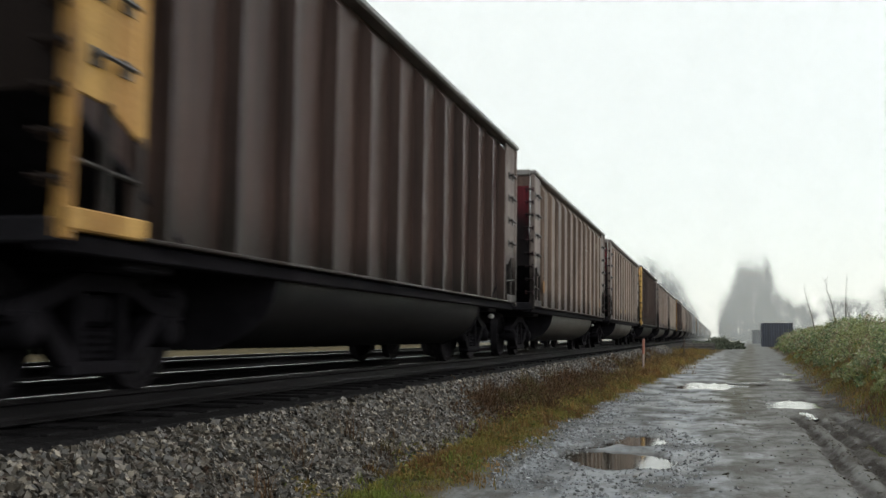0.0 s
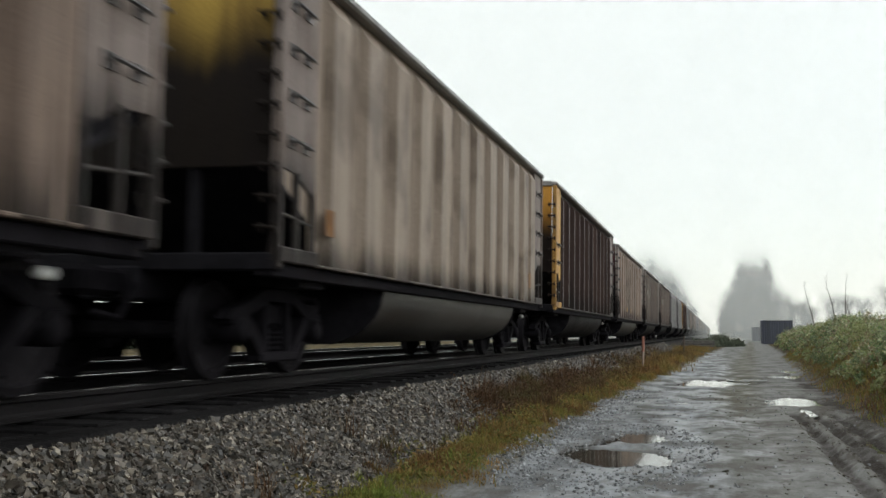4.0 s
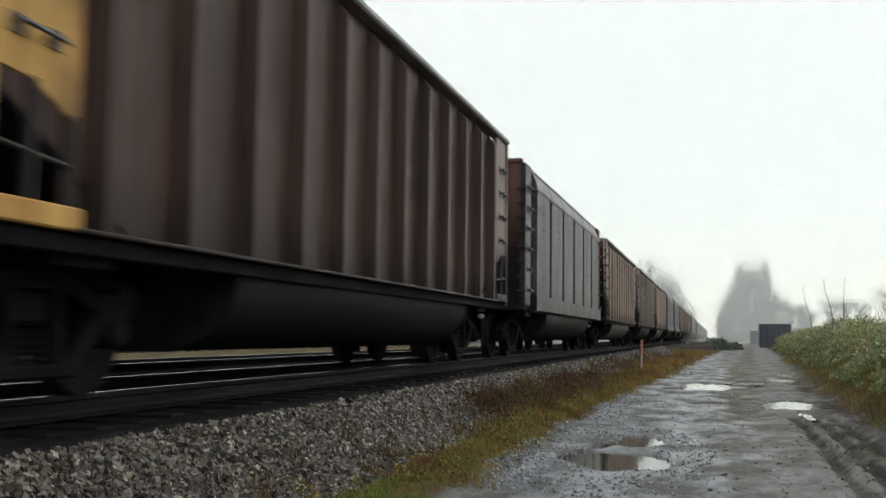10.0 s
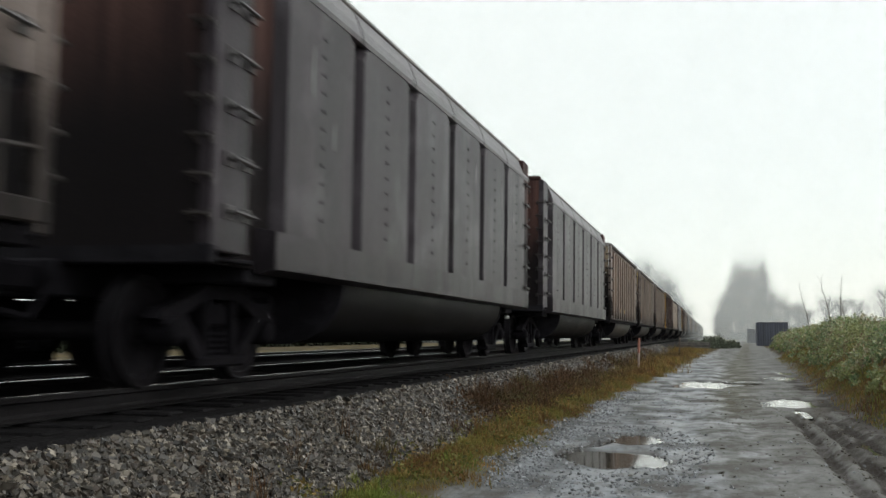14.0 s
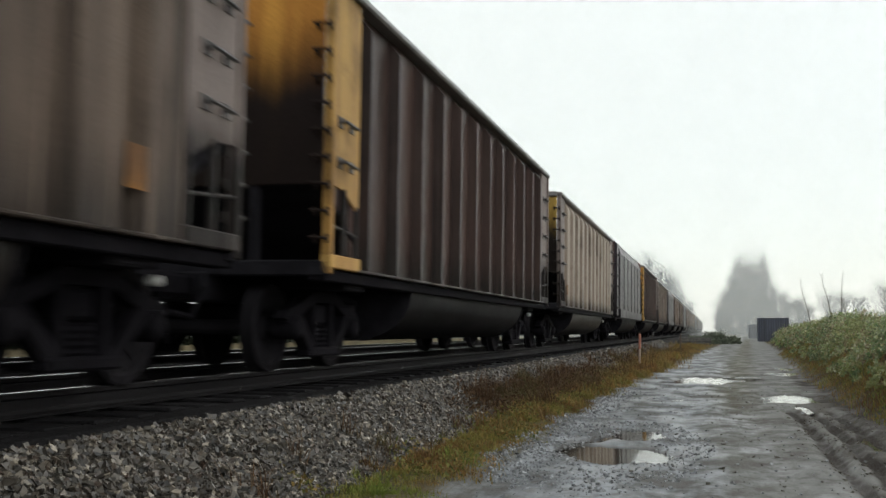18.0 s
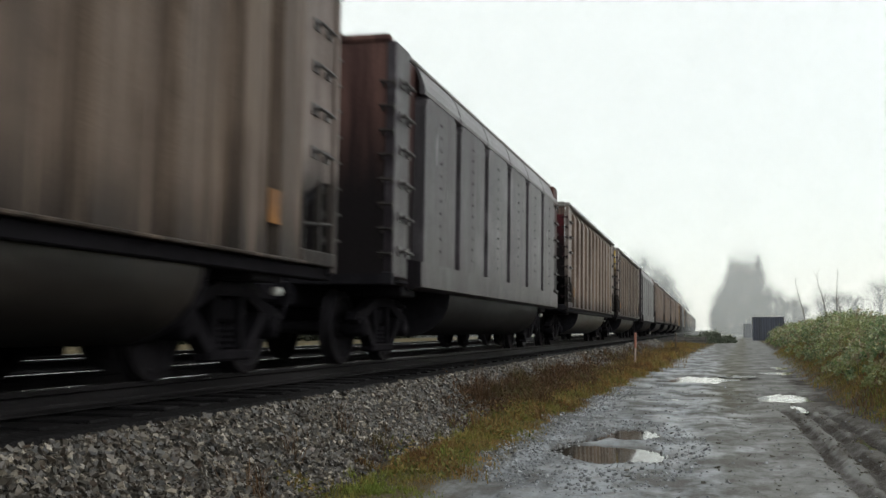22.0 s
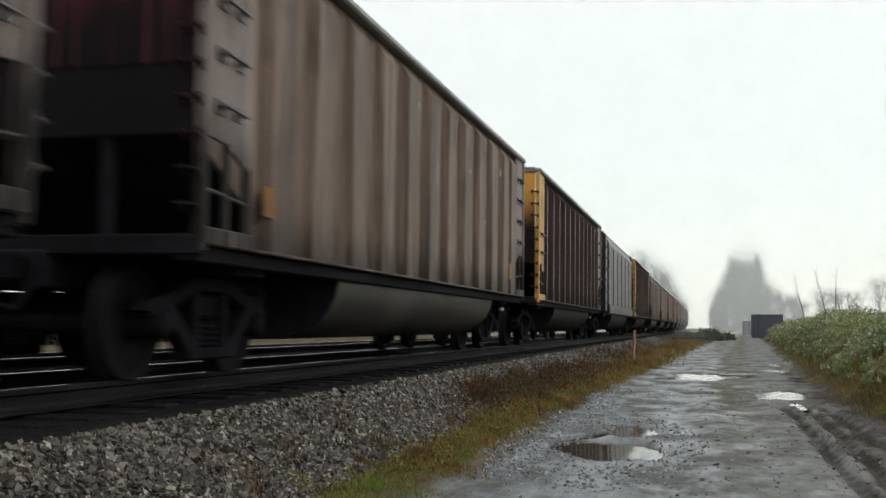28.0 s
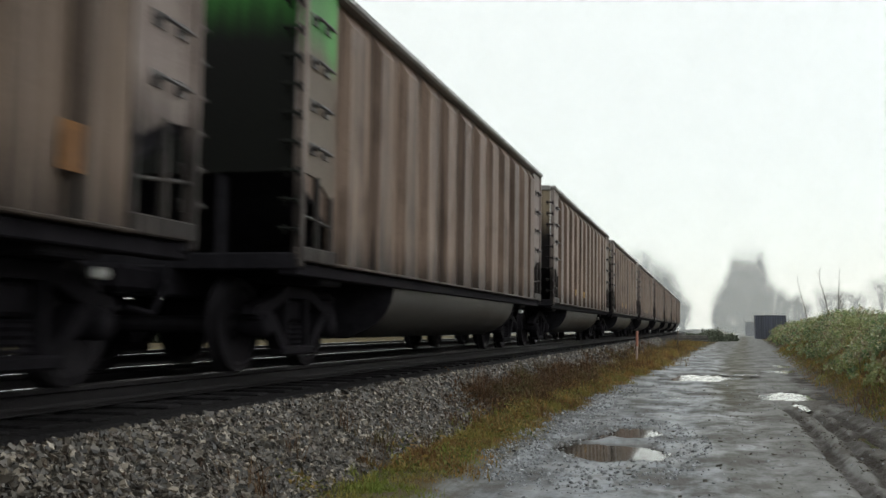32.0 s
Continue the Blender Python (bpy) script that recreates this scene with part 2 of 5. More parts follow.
    l.new(patch.outputs["Fac"], jag.inputs[0]); l.new(off.outputs[0], jag.inputs[2])
    # a worn strip of flattened grass and brown soil between the wheel tracks
    strip = n.new("ShaderNodeMath"); strip.operation = "MULTIPLY"
    l.new(span(off.outputs[0], -0.35, 0.25), strip.inputs[0]); l.new(span(off.outputs[0], 0.5, 1.05, 1, 0), strip.inputs[1])
    strip_far = n.new("ShaderNodeMath"); strip_far.operation = "MULTIPLY"
    l.new(strip.outputs[0], strip_far.inputs[0]); l.new(span(sep.outputs["Y"], 10, 24), strip_far.inputs[1])
    strip_worn = n.new("ShaderNodeMath"); strip_worn.operation = "MULTIPLY"
    l.new(strip_far.outputs[0], strip_worn.inputs[0]); l.new(span(clod.outputs["Fac"], 0.35, 0.6, 0.35, 0.85), strip_worn.inputs[1])
    silt = blend(strip_worn.outputs[0], silt, (0.08, 0.074, 0.048))
    left = span(jag.outputs[0], -1.72, -1.3, 1, 0)
    right = span(jag.outputs[0], 2.75, 3.0)
    soil = blend(span(broad.outputs["Fac"], 0.4, 0.6), (0.045, 0.035, 0.018), (0.085, 0.065, 0.028))
    col = blend(left, silt, soil)
    col = blend(right, col, soil)
    l.new(blend(span(grit.outputs["Fac"], 0.4, 0.66, 0, 0.22), col, (0.26, 0.262, 0.268)), b.inputs["Base Color"])
    matt = n.new("ShaderNodeBsdfDiffuse")
    matt.inputs["Roughness"].default_value = 0.6
    l.new(b.inputs["Base Color"].links[0].from_socket, matt.inputs["Color"])
    both = n.new("ShaderNodeMath"); both.operation = "MAXIMUM"; l.new(left, both.inputs[0]); l.new(right, both.inputs[1])
    lane = n.new("ShaderNodeMath"); lane.operation = "SUBTRACT"; lane.inputs[0].default_value = 1.0
    l.new(both.outputs[0], lane.inputs[1])
    wet = n.new("ShaderNodeMath"); wet.operation = "MULTIPLY"
    dry = n.new("ShaderNodeMath"); dry.operation = "SUBTRACT"; dry.inputs[0].default_value = 1.0; l.new(muddy, dry.inputs[1])
    shine = n.new("ShaderNodeMath"); shine.operation = "MULTIPLY"
    l.new(span(smear.outputs["Fac"], 0.38, 0.58, 0.8, 0.06), shine.inputs[0]); l.new(dry.outputs[0], shine.inputs[1])
    l.new(shine.outputs[0], wet.inputs[0]); l.new(lane.outputs[0], wet.inputs[1])
    b.inputs["Roughness"].default_value = 0.34
    b.inputs["Specular IOR Level"].default_value = 0.3
    sheen = n.new("ShaderNodeMixShader")
    l.new(wet.outputs[0], sheen.inputs[0]); l.new(matt.outputs[0], sheen.inputs[1]); l.new(b.outputs[0], sheen.inputs[2])
    l.new(sheen.outputs[0], n["Material Output"].inputs["Surface"])
    hsum = n.new("ShaderNodeMath"); hsum.operation = "MULTIPLY_ADD"; hsum.inputs[1].default_value = 0.35
    l.new(grit.outputs["Fac"], hsum.inputs[0]); l.new(clod.outputs["Fac"], hsum.inputs[2])
    bp = n.new("ShaderNodeBump"); bp.inputs["Strength"].default_value, bp.inputs["Distance"].default_value = 0.35, 0.008
    l.new(hsum.outputs[0], bp.inputs["Height"]); l.new(bp.outputs[0], b.inputs["Normal"]); l.new(bp.outputs[0], matt.inputs["Normal"])
    return m


def fog_material():
    """Drifting ground fog: mostly clear, white where it scatters."""
    m = bpy.data.materials.new("thin_fog")
    m.use_nodes = True
    n, l = m.node_tree.nodes, m.node_tree.links
    n.remove(n["Principled BSDF"])
    clear = n.new("ShaderNodeBsdfTransparent")
    white, back = n.new("ShaderNodeBsdfDiffuse"), n.new("ShaderNodeBsdfTranslucent")
    for s in (white, back):
        s.inputs["Color"].default_value = (0.965, 0.987, 0.966, 1)
    both = n.new("ShaderNodeMixShader")
    l.new(white.outputs[0], both.inputs[1]); l.new(back.outputs[0], both.inputs[2])
    out = n.new("ShaderNodeMixShader")
    out.inputs[0].default_value = 0.106
    l.new(clear.outputs[0], out.inputs[1]); l.new(both.outputs[0], out.inputs[2])
    l.new(out.outputs[0], n["Material Output"].inputs["Surface"])
    return m


STREAK = (2.2, 2.2, 0.16)
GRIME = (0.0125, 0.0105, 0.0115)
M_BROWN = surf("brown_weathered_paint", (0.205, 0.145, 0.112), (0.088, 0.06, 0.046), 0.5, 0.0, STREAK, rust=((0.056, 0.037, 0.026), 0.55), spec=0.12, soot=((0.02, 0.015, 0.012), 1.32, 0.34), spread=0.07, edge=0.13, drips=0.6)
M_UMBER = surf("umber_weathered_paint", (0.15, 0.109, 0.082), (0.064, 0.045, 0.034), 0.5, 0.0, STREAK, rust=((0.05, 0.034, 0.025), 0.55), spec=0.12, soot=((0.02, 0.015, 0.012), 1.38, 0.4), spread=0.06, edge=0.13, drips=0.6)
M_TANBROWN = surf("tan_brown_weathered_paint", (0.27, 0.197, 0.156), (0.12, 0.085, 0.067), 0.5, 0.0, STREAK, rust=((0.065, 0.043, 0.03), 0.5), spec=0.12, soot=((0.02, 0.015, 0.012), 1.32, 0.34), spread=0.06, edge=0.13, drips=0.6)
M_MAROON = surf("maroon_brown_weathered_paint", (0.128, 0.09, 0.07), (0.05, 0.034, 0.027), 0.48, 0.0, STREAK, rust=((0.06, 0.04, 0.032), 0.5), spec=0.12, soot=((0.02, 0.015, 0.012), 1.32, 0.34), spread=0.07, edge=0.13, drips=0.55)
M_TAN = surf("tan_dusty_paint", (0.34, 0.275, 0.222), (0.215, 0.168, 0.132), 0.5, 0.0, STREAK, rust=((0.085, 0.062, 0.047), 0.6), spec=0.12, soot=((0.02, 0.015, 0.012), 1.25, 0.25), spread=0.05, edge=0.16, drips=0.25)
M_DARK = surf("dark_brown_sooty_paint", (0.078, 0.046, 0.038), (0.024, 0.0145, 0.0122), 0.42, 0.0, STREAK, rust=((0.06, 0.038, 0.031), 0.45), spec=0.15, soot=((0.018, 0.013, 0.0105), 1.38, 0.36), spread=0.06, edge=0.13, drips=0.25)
M_GREY = surf("dull_grey_aluminium", (0.043, 0.035, 0.041), (0.0185, 0.0147, 0.0176), 0.38, 0.0, (1.8, 1.8, 0.22), rust=((0.12, 0.108, 0.12), 0.5), spec=0.15, spread=0.15, drips=0.45, soot=((0.017, 0.0142, 0.0165), 1.3, 0.4))
# the panels' grey made paler, as the sky's sheen on the leaning band
M_BAND = surf("wet_grey_top_band_with_sheen", (0.14, 0.128, 0.137), (0.082, 0.074, 0.08), 0.36, 0.0, (1.8, 1.8, 0.5), spec=0.25, drips=0.3)
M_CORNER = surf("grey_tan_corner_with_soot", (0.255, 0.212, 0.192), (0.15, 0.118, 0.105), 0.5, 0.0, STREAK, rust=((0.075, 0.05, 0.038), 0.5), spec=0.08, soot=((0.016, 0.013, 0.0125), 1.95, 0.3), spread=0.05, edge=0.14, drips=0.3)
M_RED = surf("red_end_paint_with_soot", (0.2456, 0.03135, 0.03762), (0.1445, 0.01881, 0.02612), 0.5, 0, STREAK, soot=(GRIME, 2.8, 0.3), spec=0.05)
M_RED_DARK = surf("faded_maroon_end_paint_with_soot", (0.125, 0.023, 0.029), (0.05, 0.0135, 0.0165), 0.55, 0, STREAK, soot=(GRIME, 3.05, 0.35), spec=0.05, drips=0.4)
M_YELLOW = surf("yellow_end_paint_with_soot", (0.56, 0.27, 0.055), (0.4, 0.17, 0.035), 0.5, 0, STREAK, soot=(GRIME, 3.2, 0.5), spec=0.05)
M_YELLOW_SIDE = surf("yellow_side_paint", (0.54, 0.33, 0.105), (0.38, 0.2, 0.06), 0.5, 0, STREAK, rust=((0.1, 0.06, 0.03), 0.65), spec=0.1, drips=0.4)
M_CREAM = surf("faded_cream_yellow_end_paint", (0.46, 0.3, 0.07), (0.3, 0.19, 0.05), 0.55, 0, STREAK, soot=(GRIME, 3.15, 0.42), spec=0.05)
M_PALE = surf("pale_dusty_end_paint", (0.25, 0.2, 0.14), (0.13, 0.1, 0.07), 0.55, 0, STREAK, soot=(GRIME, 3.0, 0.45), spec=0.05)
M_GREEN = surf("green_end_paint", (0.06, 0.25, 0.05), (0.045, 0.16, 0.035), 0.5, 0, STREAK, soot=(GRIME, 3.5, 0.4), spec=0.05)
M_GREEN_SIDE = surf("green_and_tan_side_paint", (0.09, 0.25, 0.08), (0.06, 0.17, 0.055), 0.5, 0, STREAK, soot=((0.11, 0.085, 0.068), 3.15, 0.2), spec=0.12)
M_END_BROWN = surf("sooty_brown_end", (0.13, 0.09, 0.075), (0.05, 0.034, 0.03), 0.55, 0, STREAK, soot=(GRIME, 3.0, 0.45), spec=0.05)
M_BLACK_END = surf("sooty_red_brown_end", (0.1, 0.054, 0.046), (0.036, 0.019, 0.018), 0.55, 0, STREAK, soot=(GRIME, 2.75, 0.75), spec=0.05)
M_TUB = surf("dusty_grey_tub", (0.05148, 0.04696, 0.04259), (0.02174, 0.01956, 0.01802), 0.42, 0.0, (0.5, 0.5, 0.8), rust=((0.02288, 0.01677, 0.0131), 0.7), spread=0.3, spec=0.3)
M_TUB_MID = surf("grimy_brown_tub", (0.0264, 0.02236, 0.01932), (0.01144, 0.00946, 0.0084), 0.45, 0.0, (0.5, 0.5, 0.8), rust=((0.01408, 0.00946, 0.00756), 0.6), spread=0.3, spec=0.25)
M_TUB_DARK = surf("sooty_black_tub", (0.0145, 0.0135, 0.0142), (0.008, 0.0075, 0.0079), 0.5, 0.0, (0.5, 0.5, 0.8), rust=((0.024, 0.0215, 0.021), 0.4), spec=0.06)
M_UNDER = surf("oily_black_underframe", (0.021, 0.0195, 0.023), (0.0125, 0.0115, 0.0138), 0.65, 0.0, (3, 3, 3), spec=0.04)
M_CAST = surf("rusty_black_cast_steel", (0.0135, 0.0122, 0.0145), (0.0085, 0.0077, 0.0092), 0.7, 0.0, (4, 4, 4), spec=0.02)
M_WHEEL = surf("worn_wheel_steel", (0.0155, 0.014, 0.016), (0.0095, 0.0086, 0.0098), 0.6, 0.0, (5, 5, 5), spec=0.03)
# grey lightened to stand for the sky's glare along the top edge
M_CHORD = surf("wet_grey_top_rail_with_glare", (0.2, 0.185, 0.172), (0.1, 0.09, 0.083), 0.35, 0.0, (1, 1, 1))
M_RUNG = surf("worn_ladder_steel", (0.036, 0.031, 0.03), (0.018, 0.015, 0.015), 0.45, 0.0, (4, 4, 4))
M_RUNG_SOOT = surf("sooty_ladder_steel", (0.03, 0.024, 0.022), (0.014, 0.012, 0.011), 0.5, 0.0, (4, 4, 4), spec=0.2)
M_MARK_YELLOW = surf("yellow_stencil", (0.34, 0.19, 0.04), (0.2, 0.12, 0.045), 0.6, 0, (2, 2, 2), spec=0.1)
M_MARK_ORANGE = surf("faded_orange_stencil", (0.25, 0.115, 0.03), (0.14, 0.07, 0.03), 0.6, 0, (2, 2, 2), spec=0.1)
M_SCRAPE = surf("scraped_aluminium", (0.2, 0.19, 0.2), (0.09, 0.083, 0.088), 0.4, 0, (3, 3, 0.6), spec=0.3)
M_MARK_WHITE = surf("white_stencil", (0.4, 0.38, 0.33), (0.2, 0.18, 0.15), 0.6, 0, (2, 2, 2))
M_RAIL = surf("polished_wet_rail", (0.55, 0.54, 0.54), (0.36, 0.33, 0.32), 0.16, 0.9, (3, 0.3, 3), gloss_var=0.08)
# webs and ties are coloured darker than rust and creosote, for the train's shade
M_RAIL_SIDE = surf("shaded_rusty_rail_web", (0.0135, 0.0122, 0.0128), (0.008, 0.0073, 0.0077), 0.65, 0, (5, 0.5, 5), spec=0.05)
M_TIE = surf("shaded_creosoted_tie", (0.0125, 0.0115, 0.0122), (0.007, 0.0065, 0.0069), 0.75, 0, (6, 1, 6), bump=0.5, spec=0.05)
M_BED = surf("ballast_bed", (0.0352, 0.02992, 0.0264), (0.00792, 0.0066, 0.00572), 0.85, 0, (14, 14, 14), bump=1.0, fine=22.0, spread=0.0, spec=0.08)
# oily ballast, its black also holding the shade under the train
M_OILY_SHADE = surf("oily_shaded_ballast_bed", (0.012, 0.011, 0.0115), (0.006, 0.0056, 0.0058), 0.75, 0, (14, 14, 14), bump=1.0, fine=22.0, spread=0.0, spec=0.05)
M_STONE = island("crushed_ballast_stone", [(0.007, 0.0057, 0.0045), (0.026, 0.0205, 0.0155), (0.07, 0.058, 0.0445), (0.011, 0.0088, 0.0068), (0.155, 0.132, 0.104), (0.046, 0.027, 0.0175), (0.043, 0.0385, 0.0295), (0.008, 0.0067, 0.0054), (0.095, 0.081, 0.064), (0.017, 0.0135, 0.0105), (0.29, 0.25, 0.195), (0.021, 0.017, 0.013)], 0.4, spec=0.45)
M_PEBBLE = island("wet_pebbles", [(0.06, 0.06, 0.063), (0.25, 0.262, 0.275), (0.12, 0.122, 0.126), (0.4, 0.415, 0.425), (0.045, 0.043, 0.042)], 0.35)
M_HEDGE = island("dark_hedge_leaf", [(0.018, 0.022, 0.014), (0.03, 0.035, 0.02), (0.022, 0.02, 0.015)], 0.8, 0, spec=0.1)
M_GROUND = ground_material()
M_GRASS = island("autumn_grass", [(0.26, 0.19, 0.075), (0.3, 0.15, 0.05), (0.17, 0.15, 0.055), (0.15, 0.08, 0.035), (0.38, 0.28, 0.12), (0.13, 0.13, 0.045), (0.3, 0.17, 0.06)], 0.7, 0, leafy=0.35, spec=0.15, patches=(((0.12, 0.06, 0.028), 1.1, 0.46, 0.58, 0.8), ((0.2, 0.19, 0.05), 0.8, 0.5, 0.6, 0.7), ((0.36, 0.2, 0.06), 1.6, 0.55, 0.66, 0.7)))
M_GREENGRASS = island("damp_green_grass", [(0.13, 0.15, 0.035), (0.3, 0.26, 0.075), (0.2, 0.21, 0.05), (0.33, 0.24, 0.08), (0.1, 0.1, 0.03)], 0.7, 0, leafy=0.35, spec=0.15, patches=(((0.2, 0.11, 0.045), 1.3, 0.48, 0.6, 0.8), ((0.14, 0.19, 0.035), 1.0, 0.5, 0.62, 0.8)))
M_DEADWEED = island("dead_brown_weed", [(0.075, 0.045, 0.028), (0.13, 0.07, 0.038), (0.055, 0.038, 0.026), (0.16, 0.095, 0.05), (0.09, 0.07, 0.04)], 0.8, 0, leafy=0.2, spec=0.1, patches=(((0.1, 0.1, 0.04), 1.2, 0.52, 0.62, 0.6),))
M_LEAF = island("bramble_leaf", [(0.12, 0.19, 0.075), (0.23, 0.31, 0.115), (0.155, 0.24, 0.095), (0.36, 0.39, 0.18), (0.4, 0.31, 0.17), (0.08, 0.125, 0.055), (0.6, 0.6, 0.42), (0.18, 0.28, 0.115)], 0.4, 0, leafy=0.35, patches=(((0.075, 0.12, 0.055), 1.1, 0.48, 0.58, 0.8), ((0.27, 0.28, 0.11), 0.7, 0.52, 0.63, 0.65), ((0.25, 0.165, 0.115), 1.5, 0.55, 0.65, 0.75)))
M_BUSH = island("dark_bush_leaf", [(0.09, 0.11, 0.08), (0.14, 0.165, 0.11), (0.11, 0.12, 0.09), (0.18, 0.19, 0.14)], 0.6, 0, leafy=0.2)
M_TWIG = surf("bare_twig", (0.1, 0.08, 0.06), (0.05, 0.04, 0.03), 0.8, 0, (3, 3, 1))
# the blue of the haze is mixed into the bark colour itself
M_FARTREE = surf("fog_tinted_bare_tree", (0.03, 0.05, 0.1), (0.02, 0.034, 0.07), 0.9, 0, (0.3, 0.3, 0.1), spec=0.05)
# near-white colour of the stub that stands for a glint of sky
M_GLINT = surf("pale_glint_paint", (0.6, 0.6, 0.58), (0.35, 0.34, 0.32), 0.4, 0, (4, 4, 4))
M_POST_RED = surf("faded_orange_red_marker_plastic", (0.34, 0.13, 0.085), (0.24, 0.09, 0.065), 0.5, 0, (3, 3, 3))
M_POST_BROWN = surf("weathered_brown_marker", (0.12, 0.085, 0.065), (0.07, 0.05, 0.04), 0.7, 0, (3, 3, 3))
M_POST_WHITE = surf("weathered_white_marker", (0.4, 0.3, 0.25), (0.28, 0.19, 0.15), 0.6, 0, (3, 3, 3))
M_TIMBER = surf("grey_old_timber", (0.13, 0.12, 0.11), (0.06, 0.055, 0.05), 0.8, 0, (2, 2, 2))
M_SHED = surf("dark_corrugated_steel", (0.05, 0.056, 0.08), (0.032, 0.036, 0.052), 0.6, 0, (1, 1, 0.2))
M_WATER = water_material()
M_MUD = island("wet_mud_clod", [(0.1, 0.09, 0.074), (0.15, 0.138, 0.118), (0.08, 0.07, 0.056), (0.18, 0.17, 0.15)], 0.6, spec=0.15)
M_WEED_GREEN = island("low_weed_leaf", [(0.1, 0.12, 0.035), (0.2, 0.19, 0.06), (0.26, 0.16, 0.05), (0.07, 0.085, 0.03)], 0.7, 0, leafy=0.3, spec=0.15)
M_FOG = fog_material()


# ---------- mesh helpers ----------
def chunk():
    return [], []


def put(c, verts, faces):
    k = len(c[0])
    c[0].extend(verts)
    c[1].extend([tuple(i + k for i in f) for f in faces])
    return c


def cbox(c, x0, x1, y0, y1, z0, z1, e=0.01):
    """A box with chamfered edges."""
    e = min(e, (x1 - x0) * 0.3, (y1 - y0) * 0.3, (z1 - z0) * 0.3)
    lo, hi = (x0, y0, z0), (x1, y1, z1)
    v, idx = [], {}
    for sx in (0, 1):
        for sy in (0, 1):
            for sz in (0, 1):
                s = (sx, sy, sz)
                for ax in range(3):
                    p = [(hi if s[i] else lo)[i] + (0 if i == ax else (-e if s[i] else e)) for i in range(3)]
                    idx[s, ax] = len(v)
                    v.append(tuple(p))
    f = []
    for ax in range(3):
        a, b = (ax + 1) % 3, (ax + 2) % 3
        for s in (0, 1):
            ring = []
            for i, j in ((0, 0), (1, 0), (1, 1), (0, 1)):
                q = [0, 0, 0]; q[ax], q[a], q[b] = s, i, j
                ring.append(idx[tuple(q), ax])
            f.append(tuple(ring if s else ring[::-1]))
        for i in (0, 1):
            for j in (0, 1):
                q0, q1 = [0, 0, 0], [0, 0, 0]
                q0[ax], q1[ax] = 0, 1
                for q in (q0, q1):
                    q[a], q[b] = i, j
                r = (idx[tuple(q0), a], idx[tuple(q1), a], idx[tuple(q1), b], idx[tuple(q0), b])
                f.append(r if i == j else r[::-1])
    for s in ((i, j, k) for i in (0, 1) for j in (0, 1) for k in (0, 1)):
        r = (idx[s, 0], idx[s, 1], idx[s, 2])
        f.append(r if sum(s) % 2 else r[::-1])
    return put(c, v, f)


def prism(c, outline, y0, y1, axis="y"):
    """A closed outline in the two other axes, pulled along one axis."""
    n = len(outline)

    def at(p, w):
        return (p[0], w, p[1]) if axis == "y" else (w, p[0], p[1]) if axis == "x" else (p[0], p[1], w)

    v = [at(p, y0) for p in outline] + [at(p, y1) for p in outline]
    f = [tuple(range(n)), tuple(range(2 * n - 1, n - 1, -1))]
    f += [(i, i + n, (i + 1) % n + n, (i + 1) % n) for i in range(n)]
    return put(c, v, f)


def tube(c, a, b, r0, r1=None, n=6):
    r1 = r0 if r1 is None else r1
    a, b = Vector(a), Vector(b)
    d = (b - a).normalized()
    u = d.orthogonal().normalized()
    w = d.cross(u)
    v = []
    for p, r in ((a, r0), (b, r1)):
        v += [tuple(p + (u * math.cos(i * 2 * math.pi / n) + w * math.sin(i * 2 * math.pi / n)) * r) for i in range(n)]
    f = [(i, (i + 1) % n, (i + 1) % n + n, i + n) for i in range(n)] + [tuple(range(n - 1, -1, -1)), tuple(range(n, 2 * n))]
    return put(c, v, f)


def bent_tube(c, line, radii, n=6):
    """One skin round a bent line of points."""
    v = []
    for k, (p, r) in enumerate(zip(line, radii)):
        d = (line[min(k + 1, len(line) - 1)] - line[max(k - 1, 0)]).normalized()
        u = d.cross(Vector((0, 1, 0.1))).normalized()
        w = d.cross(u)
        v += [tuple(p + (u * math.cos(i * 2 * math.pi / n) + w * math.sin(i * 2 * math.pi / n)) * r) for i in range(n)]
    m = len(line)
    f = [(k * n + i, k * n + (i + 1) % n, k * n + n + (i + 1) % n, k * n + n + i) for k in range(m - 1) for i in range(n)]
    return put(c, v, f + [tuple(range(n - 1, -1, -1)), tuple(range((m - 1) * n, m * n))])


def lathe_x(c, prof, y, z, n=28):
    """A profile of (x, radius) turned about the axis through (y, z)."""
    v = []
    for x, r in prof:
        v += [(x, y + r * math.cos(i * 2 * math.pi / n), z + r * math.sin(i * 2 * math.pi / n)) for i in range(n)]
    f = []
    for k in range(len(prof) - 1):
        f += [(k * n + i, k * n + (i + 1) % n, (k + 1) * n + (i + 1) % n, (k + 1) * n + i) for i in range(n)]
    return put(c, v, f)


def to_mesh(name, c, material, smooth=0.0):
    me = bpy.data.meshes.new(name)
    me.from_pydata(c[0], [], c[1])
    bm = bmesh.new(); bm.from_mesh(me)
    bmesh.ops.recalc_face_normals(bm, faces=bm.faces)
    bm.to_mesh(me); bm.free()
    me.materials.append(material)
    if smooth:
        me.shade_smooth()
        me.set_sharp_from_angle(angle=radians(smooth))
    return me


def part(name, c, material, parent, label="", smooth=0.0):
    ob = new(name, c if isinstance(c, bpy.types.Mesh) else to_mesh(name, c, material, smooth))
    ob.parent = parent
    if label:
        ob["label"] = label
    return ob


